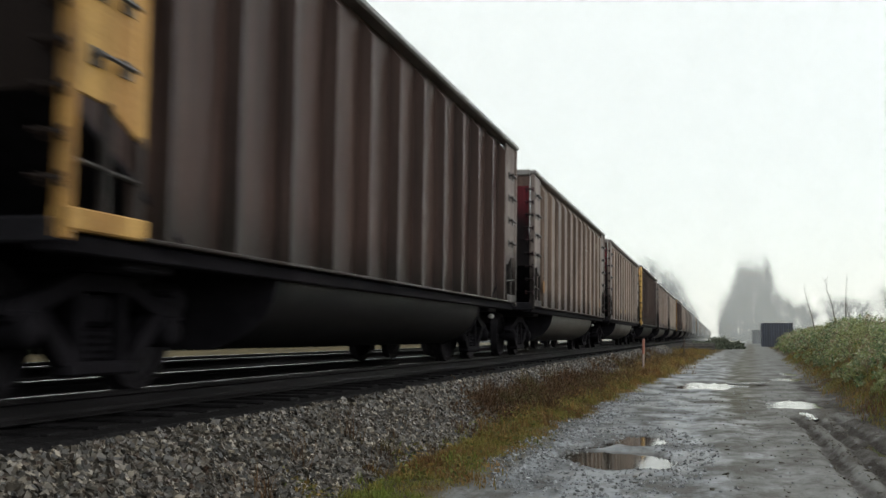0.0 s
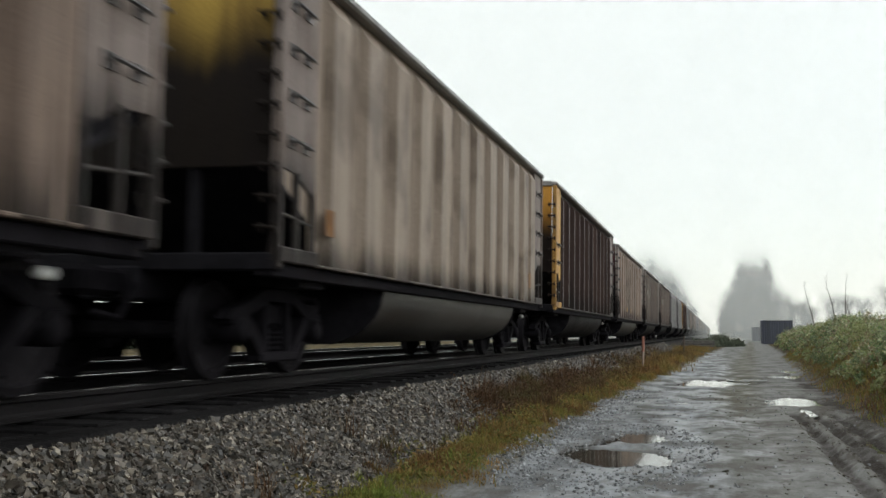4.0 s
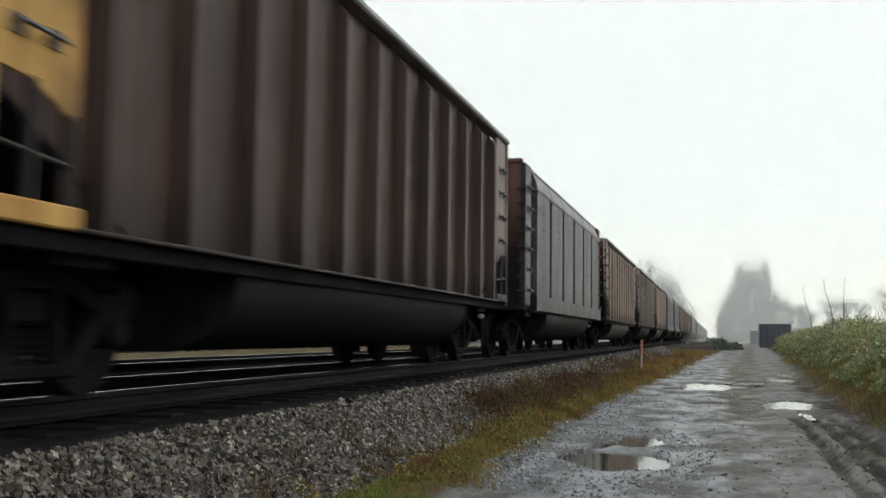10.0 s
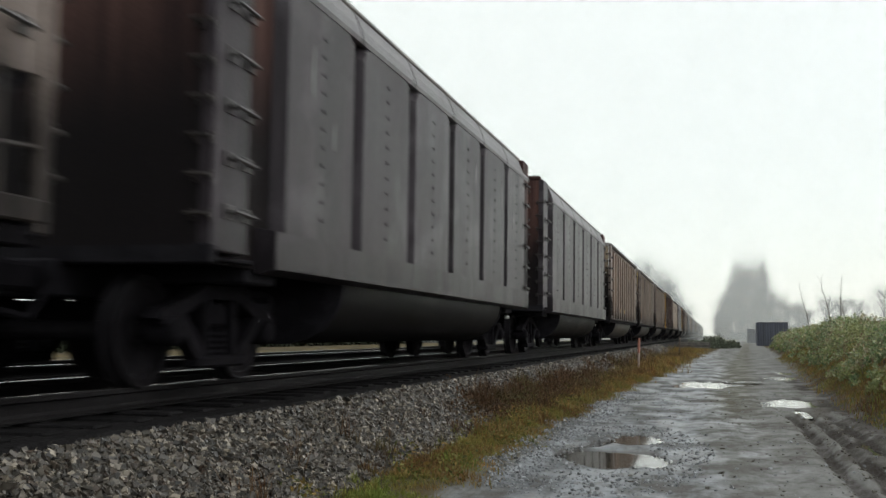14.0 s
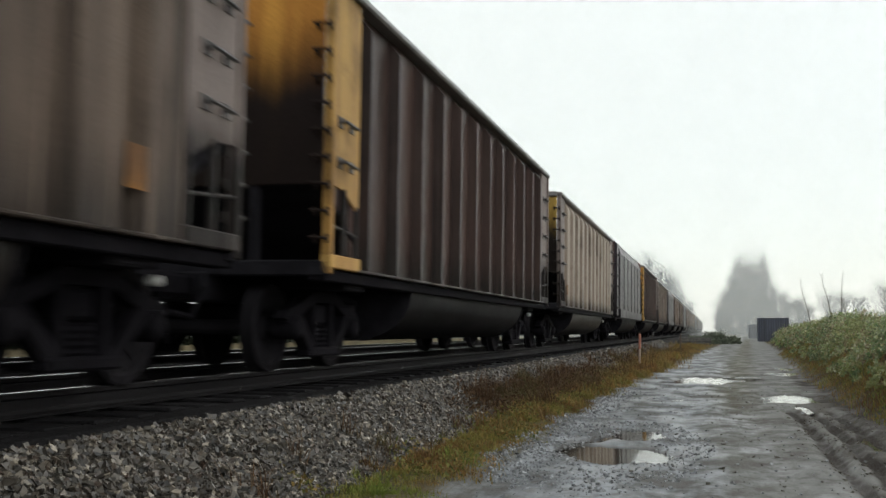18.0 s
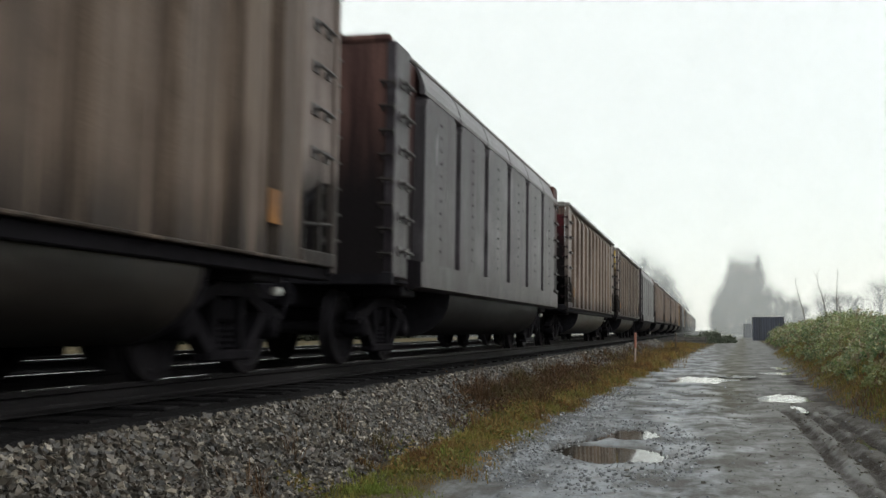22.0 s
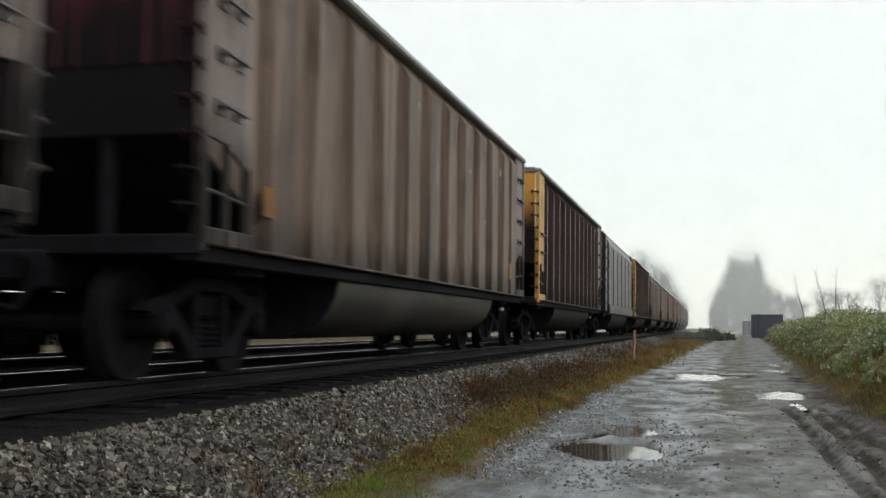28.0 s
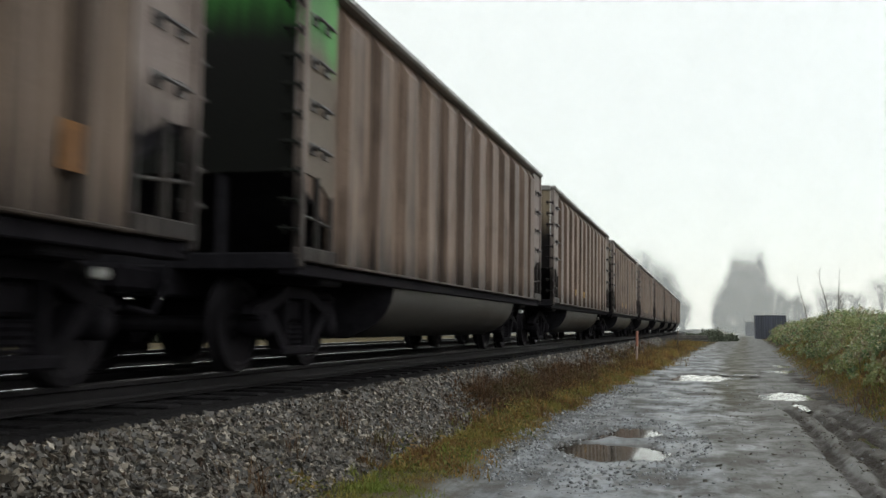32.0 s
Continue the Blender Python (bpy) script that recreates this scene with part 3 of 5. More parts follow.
def big_mesh(name, v, f, material, smooth=False):
    """A large mesh out of arrays: v (n, 3), f (m, 3 or 4)."""
    me = bpy.data.meshes.new(name)
    k = f.shape[1]
    me.vertices.add(len(v)); me.vertices.foreach_set("co", np.ascontiguousarray(v, dtype=np.float32).ravel())
    me.loops.add(f.size); me.loops.foreach_set("vertex_index", np.ascontiguousarray(f, dtype=np.int32).ravel())
    me.polygons.add(len(f)); me.polygons.foreach_set("loop_start", np.arange(0, f.size, k, dtype=np.int32))
    me.polygons.foreach_set("use_smooth", np.full(len(f), smooth))
    me.update(calc_edges=True)
    me.materials.append(material)
    return me


def scatter(name, v0, f0, places, turns, sizes, material):
    """Many turned and scaled copies of small templates joined in one mesh. v0: list of arrays of one length."""
    rng = np.random.default_rng(len(places))
    pick = rng.integers(0, len(v0), len(places))
    base = np.stack(v0)[pick]                                   # n, k, 3
    base = base * sizes[:, None, :]
    base = np.einsum("nij,nkj->nki", turns, base) + places[:, None, :]
    n, k = base.shape[:2]
    f = (f0[None] + (np.arange(n) * k)[:, None, None]).reshape(-1, f0.shape[1])
    return big_mesh(name, base.reshape(-1, 3), f, material)


def any_turn(rng, n):
    q = rng.normal(size=(n, 4)); q /= np.linalg.norm(q, axis=1)[:, None]
    w, x, y, z = q.T
    return np.stack([np.stack([1 - 2 * (y * y + z * z), 2 * (x * y - z * w), 2 * (x * z + y * w)], -1),
                     np.stack([2 * (x * y + z * w), 1 - 2 * (x * x + z * z), 2 * (y * z - x * w)], -1),
                     np.stack([2 * (x * z - y * w), 2 * (y * z + x * w), 1 - 2 * (x * x + y * y)], -1)], 1)


def up_turn(rng, n, lean):
    """Turns about the upright with a random lean, in radians."""
    a, b = rng.uniform(0, 2 * np.pi, n), rng.normal(0, lean, n)
    ca, sa, cb, sb = np.cos(a), np.sin(a), np.cos(b), np.sin(b)
    o = np.zeros(n)
    return np.stack([np.stack([ca, -sa * cb, sa * sb], -1), np.stack([sa, ca * cb, -ca * sb], -1), np.stack([o, sb, cb], -1)], 1)


# ---------- the lie of the land ----------
RNG = np.random.default_rng(7)
TRACK_1, TRACK_2, RAIL_TOP = -5.27, -9.6, 0.832
BED = 0.62
_waves = [(RNG.uniform(0, 6.28), k * math.cos(a), k * math.sin(a), 1 / k) for k in (0.9, 1.3, 2.1, 3.4, 5.5, 8.0, 11.0) for a in RNG.uniform(0, 6.28, 4)]


def bumps(x, y):
    """Soft unevenness between about -1 and 1."""
    return sum(amp * np.sin(p + kx * x + ky * y) for p, kx, ky, amp in _waves) / 2.2


def step(v, a, b):
    t = np.clip((v - a) / (b - a), 0, 1)
    return t * t * (3 - 2 * t)


def lane_shift(y):
    return 0.033 * np.maximum(y - 22, 0) * (y < 140) + 3.9 * (y >= 140)


# hollows in the lane: x, y, half width, half length, depth
HOLLOWS = [(-1.1, 11.15, 0.46, 0.95, 0.08), (-0.95, 13.3, 0.36, 0.75, 0.06), (-0.72, 11.4, 0.22, 0.5, 0.06), (-0.2, 28.4, 0.95, 2.0, 0.11), (1.05, 30.6, 0.55, 0.8, 0.07), (1.95, 32.6, 0.4, 1.5, 0.07), (1.72, 13.4, 0.1, 0.7, 0.06),
           (1.45, 20.9, 0.46, 1.5, 0.09), (1.4, 18.4, 0.14, 0.8, 0.05), (-0.72, 20.0, 0.22, 0.4, 0.06), (2.35, 37.0, 0.3, 1.6, 0.07)]


def land(x, y):
    x = np.asarray(x, float); y = np.asarray(y, float)
    u = x - lane_shift(y)
    near = step(y, -30, 0) * (1 - step(y, 90, 130))
    z = 0.0008 * bumps(x, y) * (1 - 0.92 * step(y, 10, 22)) * near * (1 - step(np.abs(x), 20, 60))
    z = z + (0.07 + 0.035 * bumps(x * 0.9, y * 0.9) * near) * step(-u, 1.6, 2.5) * (x < 0)
    # two muddy wheel ruts by the bank, thrown-up clods beside them, and older shallow tracks
    for off, wide, deep in ((1.2, 0.085, 0.1), (1.5, 0.1, 0.12), (1.8, 0.11, 0.1), (-0.3, 0.2, 0.02), (0.55, 0.2, 0.025)):
        fresh = off > 1.0
        line = off - (0.0045 * np.clip(y - 15.0, 0, 12) ** 2 if off < 1.4 else 0.0) + 0.03 * np.sin(y * 0.7 + off * 3)
        tread = 0.9 + (0.12 * bumps(x * 4 + 7, y * 4) + 0.1 * np.sin(y * 21 + off * 9)) * fresh
        part_near = near * (1 - step(y, 16.5, 19.2)) if fresh else near
        z = z - deep * tread * np.exp(-((u - line) / wide) ** 2) * part_near
        z = z + (0.1 * deep + (0.012 * bumps(x * 6, y * 5) + 0.006 * bumps(x * 14, y * 11)) * fresh) * np.exp(-((u - line - 1.8 * wide) / wide) ** 2) * part_near
    for hx, hy, a, b, d in HOLLOWS:
        r = (((x - hx) / a) ** 2 + ((y - hy) / b) ** 2) * (1 + 0.5 * np.clip(bumps(x * 2.6 + hy, y * 1.5) + 0.6 * bumps(x * 7, y * 4 + hx), -1.2, 1.8))
        z = z - d * np.exp(-r ** 2 * 0.8)
    z = z + 0.0009 * bumps(x * 2.4 + y, y * 0.7 - x) * near * (1 - step(y, 18, 32)) * (np.abs(u) < 2.2)
    rise = step(u, 2.1, 3.7) * step(y, -60, -20) * (1 - step(y, 92, 112))
    z = z + rise * (1.22 + 0.16 * bumps(x * 0.35 + 3, y * 0.35))
    return z


def make_ground():
    def line(parts):
        out = []
        for a, b, s in parts:
            out += list(np.arange(a, b, s))
        return np.array(out)

    xs = line([(-1500, -200, 130), (-200, -30, 17), (-30, -3.6, 1.2), (-3.6, -1.9, 0.12), (-1.9, 3.0, 0.05), (3.0, 6, 0.2), (6, 30, 2), (30, 200, 17), (200, 1501, 130)])
    ys = line([(-1500, -200, 130), (-200, -20, 12), (-20, 5, 1.0), (5, 16, 0.06), (16, 34, 0.12), (34, 70, 0.35), (70, 140, 1.0), (140, 400, 13), (400, 1601, 120)])
    gx, gy = np.meshgrid(xs, ys)
    v = np.stack([gx, gy, land(gx, gy)], -1).reshape(-1, 3)
    w = len(xs)
    i = (np.arange(len(ys) - 1)[:, None] * w + np.arange(w - 1)[None]).ravel()
    f = np.stack([i, i + 1, i + 1 + w, i + w], -1)
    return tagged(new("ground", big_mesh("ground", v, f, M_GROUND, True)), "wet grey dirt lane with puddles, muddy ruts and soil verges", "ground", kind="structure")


make_ground()


def make_puddles():
    for hx, hy, a, b, d in HOLLOWS:
        c = chunk()
        n = 28
        lvl = min(float(land(hx, hy)) + d * 0.5, -0.018)
        ring = [(hx + 1.5 * a * math.cos(i * 6.2832 / n), hy + 1.45 * b * math.sin(i * 6.2832 / n), lvl) for i in range(n)]
        put(c, ring, [tuple(range(n))])
        ob = tagged(new("puddle", to_mesh("puddle", c, M_WATER)), "still brown puddle in a hollow of the dirt lane", "puddle", "puddles in the lane", "structure")


make_puddles()


# ---------- embankment, ties and rails ----------
def make_track_bed():
    c = chunk()
    outline = [(-2.72, -0.05), (-2.86, 0.05), (-3.86, BED - 0.02), (-4.0, BED), (-10.9, BED), (-11.1, BED - 0.02), (-12.4, 0.0), (-12.6, -0.1)]
    prism(c, outline, -700, 900)
    bed = tagged(new("track_bed", to_mesh("track_bed", c, M_BED)), "grey crushed-stone ballast embankment of a double track", "ballast", kind="structure")
    # oily strips, with the shade below the wagons put into their colour
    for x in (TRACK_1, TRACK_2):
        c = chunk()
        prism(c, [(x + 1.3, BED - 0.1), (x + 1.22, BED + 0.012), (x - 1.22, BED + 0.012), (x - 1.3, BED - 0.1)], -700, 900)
        part("oily_strip", c, M_OILY_SHADE, bed, "oily ballast between the rails, blackened further for shade")
    # a dark strip painted in for the shade round the tie ends
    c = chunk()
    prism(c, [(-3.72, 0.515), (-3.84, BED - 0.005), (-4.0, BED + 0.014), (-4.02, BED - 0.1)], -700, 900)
    part("oily_shoulder", c, M_OILY_SHADE, bed, "dark strip painted for the shade at the tie ends")
    return bed


bed = make_track_bed()


def make_rails():
    h = 0.17
    prof = [(-0.075, 0), (0.075, 0), (0.075, 0.012), (0.02, 0.028), (0.009, 0.05), (0.009, 0.118), (0.035, 0.132), (0.036, 0.16), (0.026, h), (-0.026, h), (-0.036, 0.16), (-0.035, 0.132), (-0.009, 0.118), (-0.009, 0.05), (-0.02, 0.028), (-0.075, 0.012)]
    for t in (TRACK_1, TRACK_2):
        for s in (-0.753, 0.753):
            c = chunk()
            prism(c, [(t + s + a, RAIL_TOP - h + b) for a, b in prof], -700, 900)
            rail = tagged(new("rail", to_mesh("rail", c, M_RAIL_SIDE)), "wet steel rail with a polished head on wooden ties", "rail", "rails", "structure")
            c = chunk()
            cbox(c, t + s - 0.024, t + s + 0.024, -700, 900, RAIL_TOP - 0.003, RAIL_TOP + 0.001, 0.001)
            part("rail_head", c, M_RAIL, rail, "polished running surface")


make_rails()


# ---------- coal wagons ----------
LONG, HALF, WIDE = 16.18, 7.08, 1.6
TRUCK_AT, AXLE_AT, WHEEL_R = 5.8, 0.89, 0.457


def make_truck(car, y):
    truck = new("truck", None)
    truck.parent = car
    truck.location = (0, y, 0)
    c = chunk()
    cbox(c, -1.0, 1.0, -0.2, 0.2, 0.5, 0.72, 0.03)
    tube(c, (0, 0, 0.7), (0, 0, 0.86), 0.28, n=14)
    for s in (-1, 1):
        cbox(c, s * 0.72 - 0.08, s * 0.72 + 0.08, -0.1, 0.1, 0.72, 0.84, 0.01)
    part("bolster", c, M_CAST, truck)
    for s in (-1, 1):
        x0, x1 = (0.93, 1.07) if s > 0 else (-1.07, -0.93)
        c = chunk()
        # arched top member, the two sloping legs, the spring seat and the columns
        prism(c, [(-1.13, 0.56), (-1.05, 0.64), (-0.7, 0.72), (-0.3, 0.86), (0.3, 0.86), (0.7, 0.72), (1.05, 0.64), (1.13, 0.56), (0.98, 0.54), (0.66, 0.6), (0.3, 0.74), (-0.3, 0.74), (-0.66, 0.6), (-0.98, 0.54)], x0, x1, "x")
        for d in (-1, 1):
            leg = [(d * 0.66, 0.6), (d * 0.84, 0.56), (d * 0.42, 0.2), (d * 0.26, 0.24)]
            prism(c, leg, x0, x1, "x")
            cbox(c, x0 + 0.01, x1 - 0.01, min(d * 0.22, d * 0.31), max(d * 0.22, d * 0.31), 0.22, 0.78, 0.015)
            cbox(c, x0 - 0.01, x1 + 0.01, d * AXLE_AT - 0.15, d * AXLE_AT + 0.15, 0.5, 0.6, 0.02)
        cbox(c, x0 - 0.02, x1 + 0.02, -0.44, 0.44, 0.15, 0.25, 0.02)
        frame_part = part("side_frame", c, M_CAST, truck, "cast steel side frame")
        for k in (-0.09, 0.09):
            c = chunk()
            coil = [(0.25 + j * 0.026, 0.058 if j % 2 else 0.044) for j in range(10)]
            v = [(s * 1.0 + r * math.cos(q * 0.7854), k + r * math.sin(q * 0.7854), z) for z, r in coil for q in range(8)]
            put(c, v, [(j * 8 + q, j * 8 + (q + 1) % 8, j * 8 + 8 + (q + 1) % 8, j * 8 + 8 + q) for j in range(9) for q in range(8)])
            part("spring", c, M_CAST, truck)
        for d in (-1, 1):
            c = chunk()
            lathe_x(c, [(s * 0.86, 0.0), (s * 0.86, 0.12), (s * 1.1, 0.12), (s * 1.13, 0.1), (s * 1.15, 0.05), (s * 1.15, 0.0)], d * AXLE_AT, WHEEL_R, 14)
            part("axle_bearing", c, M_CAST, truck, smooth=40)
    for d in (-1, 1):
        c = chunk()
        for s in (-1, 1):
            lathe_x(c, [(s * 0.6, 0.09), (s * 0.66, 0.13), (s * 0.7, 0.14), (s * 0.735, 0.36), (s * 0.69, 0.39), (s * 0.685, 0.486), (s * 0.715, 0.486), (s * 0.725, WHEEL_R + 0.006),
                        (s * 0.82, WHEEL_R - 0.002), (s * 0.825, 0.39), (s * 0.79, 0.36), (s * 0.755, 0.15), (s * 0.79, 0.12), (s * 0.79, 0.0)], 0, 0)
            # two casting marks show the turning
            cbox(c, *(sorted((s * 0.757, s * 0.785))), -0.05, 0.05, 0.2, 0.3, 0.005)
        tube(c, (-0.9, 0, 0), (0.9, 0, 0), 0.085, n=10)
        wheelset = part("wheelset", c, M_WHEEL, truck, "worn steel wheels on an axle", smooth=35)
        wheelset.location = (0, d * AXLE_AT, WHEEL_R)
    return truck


def make_rungs(car, paint, side_z, end_z, y_end, s):
    """Ladder rungs on the side panel and on the end beside one corner. s: +1 at the rear end, -1 at the front."""
    c = chunk()
    for a in (-0.17, 0.17):
        tube(c, (0, a, 0), (0.075, a, 0), 0.02, n=5)
        cbox(c, -0.004, 0.022, a - 0.06, a + 0.06, -0.06, 0.06, 0.004)
    tube(c, (0.075, -0.21, 0.01), (0.075, 0.21, -0.01), 0.016, n=6)
    side = to_mesh("ladder_rung", c, M_RUNG)
    c = chunk()
    for a in (-0.15, 0.15):
        tube(c, (a, 0, 0), (a, -0.1, 0), 0.018, n=5)
        cbox(c, a - 0.035, a + 0.035, -0.03, 0.004, -0.045, 0.045, 0.004)
    tube(c, (-0.2, -0.1, 0.006), (0.2, -0.1, -0.006), 0.016, n=6)
    end = to_mesh("ladder_rung", c, paint)
    for z in side_z:
        ob = part("ladder_rung", side, None, car)
        ob.location = (WIDE - 0.035, y_end - s * 0.45, z)
    for z in end_z:
        ob = part("ladder_rung", end, None, car)
        ob.location, ob.scale = (1.5, y_end + s * 0.005, z), (0.45, -s, 1)
    # the ladders on the side turned away
    for me, spots in ((side, [((-WIDE + 0.035, y_end - s * 0.45, z), -1, 1) for z in side_z]), (end, [((-1.42, y_end + s * 0.005, z), 1, -s) for z in end_z])):
        c = chunk()
        for (x, y, z), kx, ky in spots:
            put(c, [(x + v.co.x * kx, y + v.co.y * ky, z + v.co.z) for v in me.vertices], [tuple(p.vertices) for p in me.polygons])
        part("ladder", c, M_RUNG, car)["kind"] = "stuff"


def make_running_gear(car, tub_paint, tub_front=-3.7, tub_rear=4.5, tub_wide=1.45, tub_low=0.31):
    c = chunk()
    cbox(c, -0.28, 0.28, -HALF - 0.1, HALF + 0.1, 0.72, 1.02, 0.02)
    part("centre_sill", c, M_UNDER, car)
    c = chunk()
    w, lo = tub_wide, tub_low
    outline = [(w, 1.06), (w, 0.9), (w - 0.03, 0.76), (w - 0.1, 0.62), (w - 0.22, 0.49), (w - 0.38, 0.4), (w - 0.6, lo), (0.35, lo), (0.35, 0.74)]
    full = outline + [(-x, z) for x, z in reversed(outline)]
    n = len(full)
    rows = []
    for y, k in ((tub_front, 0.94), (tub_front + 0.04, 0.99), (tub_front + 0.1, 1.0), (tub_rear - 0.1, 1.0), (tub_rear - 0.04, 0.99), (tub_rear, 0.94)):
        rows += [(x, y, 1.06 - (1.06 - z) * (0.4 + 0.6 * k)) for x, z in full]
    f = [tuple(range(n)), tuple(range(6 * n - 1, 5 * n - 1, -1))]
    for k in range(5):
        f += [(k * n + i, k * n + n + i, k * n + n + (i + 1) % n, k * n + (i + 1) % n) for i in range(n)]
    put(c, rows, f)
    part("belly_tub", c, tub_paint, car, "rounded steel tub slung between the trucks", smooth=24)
    # flanged ends, coloured black in place of the shade behind the trucks
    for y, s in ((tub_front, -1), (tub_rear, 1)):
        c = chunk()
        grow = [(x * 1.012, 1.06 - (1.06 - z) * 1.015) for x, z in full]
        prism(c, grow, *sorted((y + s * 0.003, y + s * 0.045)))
        part("tub_bulkhead", c, M_UNDER, car, "flanged end of the tub, black for the truck's shade")
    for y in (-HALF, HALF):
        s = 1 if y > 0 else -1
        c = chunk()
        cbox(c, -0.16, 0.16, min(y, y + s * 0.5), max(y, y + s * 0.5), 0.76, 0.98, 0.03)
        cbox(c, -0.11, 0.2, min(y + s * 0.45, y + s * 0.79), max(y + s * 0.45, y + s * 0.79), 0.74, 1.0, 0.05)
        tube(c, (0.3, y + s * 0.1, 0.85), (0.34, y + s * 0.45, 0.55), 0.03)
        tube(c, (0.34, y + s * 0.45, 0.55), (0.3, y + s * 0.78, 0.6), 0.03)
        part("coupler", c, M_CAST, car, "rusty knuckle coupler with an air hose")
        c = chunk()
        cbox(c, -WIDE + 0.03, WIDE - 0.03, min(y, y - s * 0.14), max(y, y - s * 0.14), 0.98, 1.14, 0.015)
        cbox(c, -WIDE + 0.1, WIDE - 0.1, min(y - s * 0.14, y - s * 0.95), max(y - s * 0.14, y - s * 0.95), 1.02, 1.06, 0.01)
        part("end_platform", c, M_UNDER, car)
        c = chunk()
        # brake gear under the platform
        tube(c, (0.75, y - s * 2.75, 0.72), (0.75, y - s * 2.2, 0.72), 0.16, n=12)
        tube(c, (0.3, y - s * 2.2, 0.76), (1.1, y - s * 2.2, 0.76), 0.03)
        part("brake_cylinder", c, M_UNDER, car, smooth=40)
        # a pale stub added where bright sky glints past the rear truck
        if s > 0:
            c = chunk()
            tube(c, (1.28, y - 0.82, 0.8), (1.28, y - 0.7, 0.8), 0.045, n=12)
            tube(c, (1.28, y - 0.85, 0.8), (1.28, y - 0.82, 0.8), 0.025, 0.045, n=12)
            part("brake_valve", c, M_GLINT, car, "pale stub added for a bright glint by the truck", smooth=40)
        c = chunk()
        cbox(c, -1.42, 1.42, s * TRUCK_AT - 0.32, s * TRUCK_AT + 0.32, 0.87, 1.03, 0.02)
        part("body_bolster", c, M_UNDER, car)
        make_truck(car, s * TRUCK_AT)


def side_mark(car, s, y, z, wide, high, paint, bars=1):
    c = chunk()
    for i in range(bars):
        w = wide / bars
        y0 = y + i * w
        x0, x1 = (s * WIDE + (0.004 if s > 0 else -0.012), s * WIDE + (0.012 if s > 0 else -0.004))
        cbox(c, min(x0, x1), max(x0, x1), y0, y0 + w * (0.78 if bars > 1 else 1), z, z + high, 0.002)
    part("stencil_mark", c, paint, car)


def ribbed_wagon(label, side_paint, end_paint, corner_paint, tub_paint, top=3.88, ribs=12, rib_wide=0.62, rib_first=-5.58, rib_pitch=1.065, marks=()):
    """A high-sided coal gondola with pressed side ribs, sloped end floors and a tub below."""
    car = tagged(new("coal_wagon", None), label, "coal wagon", "wagons of the coal train")
    low, cut = 1.08, 1.9
    panel = 0.9
    for s in (1, -1):
        sheet_x = 1.46 if rib_wide < 0.3 else 1.505
        xs = sorted((s * (sheet_x - 0.025), s * sheet_x))
        c = chunk()
        y0, y1 = -HALF + panel, HALF - panel
        put(c, [(x, y, z) for x in xs for y, z in ((y0, low), (y1, low), (y1, top - 0.1), (y0, top - 0.1))], [(0, 1, 2, 3), (7, 6, 5, 4), (0, 4, 5, 1), (1, 5, 6, 2), (2, 6, 7, 3), (3, 7, 4, 0)])
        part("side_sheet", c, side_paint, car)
        c = chunk()
        edge = min(0.07, rib_wide * 0.2)
        a, b, xo, xi = rib_wide / 2, rib_wide / 2 - edge, s * WIDE, s * (sheet_x - 0.002)
        v = [(xi, -a, low + 0.007), (xo, -b, low + 0.007), (xo, b, low + 0.007), (xi, a, low + 0.007), (xi, -a, top - 0.13), (xo, -b, top - 0.3), (xo, b, top - 0.3), (xi, a, top - 0.13)]
        put(c, v, [(0, 1, 5, 4), (1, 2, 6, 5), (2, 3, 7, 6), (0, 3, 2, 1), (4, 5, 6, 7), (0, 4, 7, 3)])
        rib = to_mesh("side_rib", c, side_paint)
        rib_y = [min(rib_first + i * rib_pitch, y1 - a - 0.01) for i in range(ribs)]
        if s > 0:
            for y in rib_y:
                part("side_rib", rib, None, car).location = (0, y, 0)
        else:
            far = chunk()
            for y in rib_y:
                put(far, [(q[0], q[1] + y, q[2]) for q in c[0]], c[1])
            part("side_ribs", far, side_paint, car)["kind"] = "stuff"
        for e in (-1, 1):
            ya, yb = sorted((e * (HALF - panel), e * HALF))
            c = chunk()
            x0, x1 = sorted((s * 1.54, s * (WIDE - 0.03)))
            if e < 0:
                o = [(ya, cut + 0.02), (ya + 0.45, cut - 0.02), (yb, cut - 0.22), (yb, top - 0.1), (ya, top - 0.1)]
            else:
                o = [(yb, cut + 0.02), (yb, top - 0.1), (ya, top - 0.1), (ya, cut - 0.22), (yb - 0.45, cut - 0.02)]
            prism(c, o, x0, x1, "x")
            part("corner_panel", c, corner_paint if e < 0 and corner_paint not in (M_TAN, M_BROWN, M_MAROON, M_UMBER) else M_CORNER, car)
            c = chunk()
            cbox(c, min(s * 1.5, s * WIDE), max(s * 1.5, s * WIDE), *sorted((e * HALF, e * (HALF - 0.09))), 1.0, top - 0.1, 0.012)
            part("corner_post", c, corner_paint if end_paint is M_YELLOW and e < 0 else M_CORNER, car)
            c = chunk()
            cbox(c, min(s * 1.53, s * 1.59), max(s * 1.53, s * 1.59), *sorted((e * (HALF - 0.42), e * (HALF - 0.47))), 1.14, cut, 0.008)
            tube(c, (s * 1.56, e * (HALF - 0.05), 1.5), (s * 1.56, e * (HALF - 0.85), 1.44), 0.017)
            tube(c, (s * 1.56, e * (HALF - 0.85), 1.14), (s * 1.56, e * (HALF - 0.85), cut - 0.15), 0.03)
            part("grab_iron", c, M_RUNG_SOOT, car)
            c = chunk()
            cbox(c, *sorted((s * 1.49, s * (WIDE + 0.004))), *sorted((e * (HALF - panel - 0.02), e * HALF)), 1.06, 1.2, 0.012)
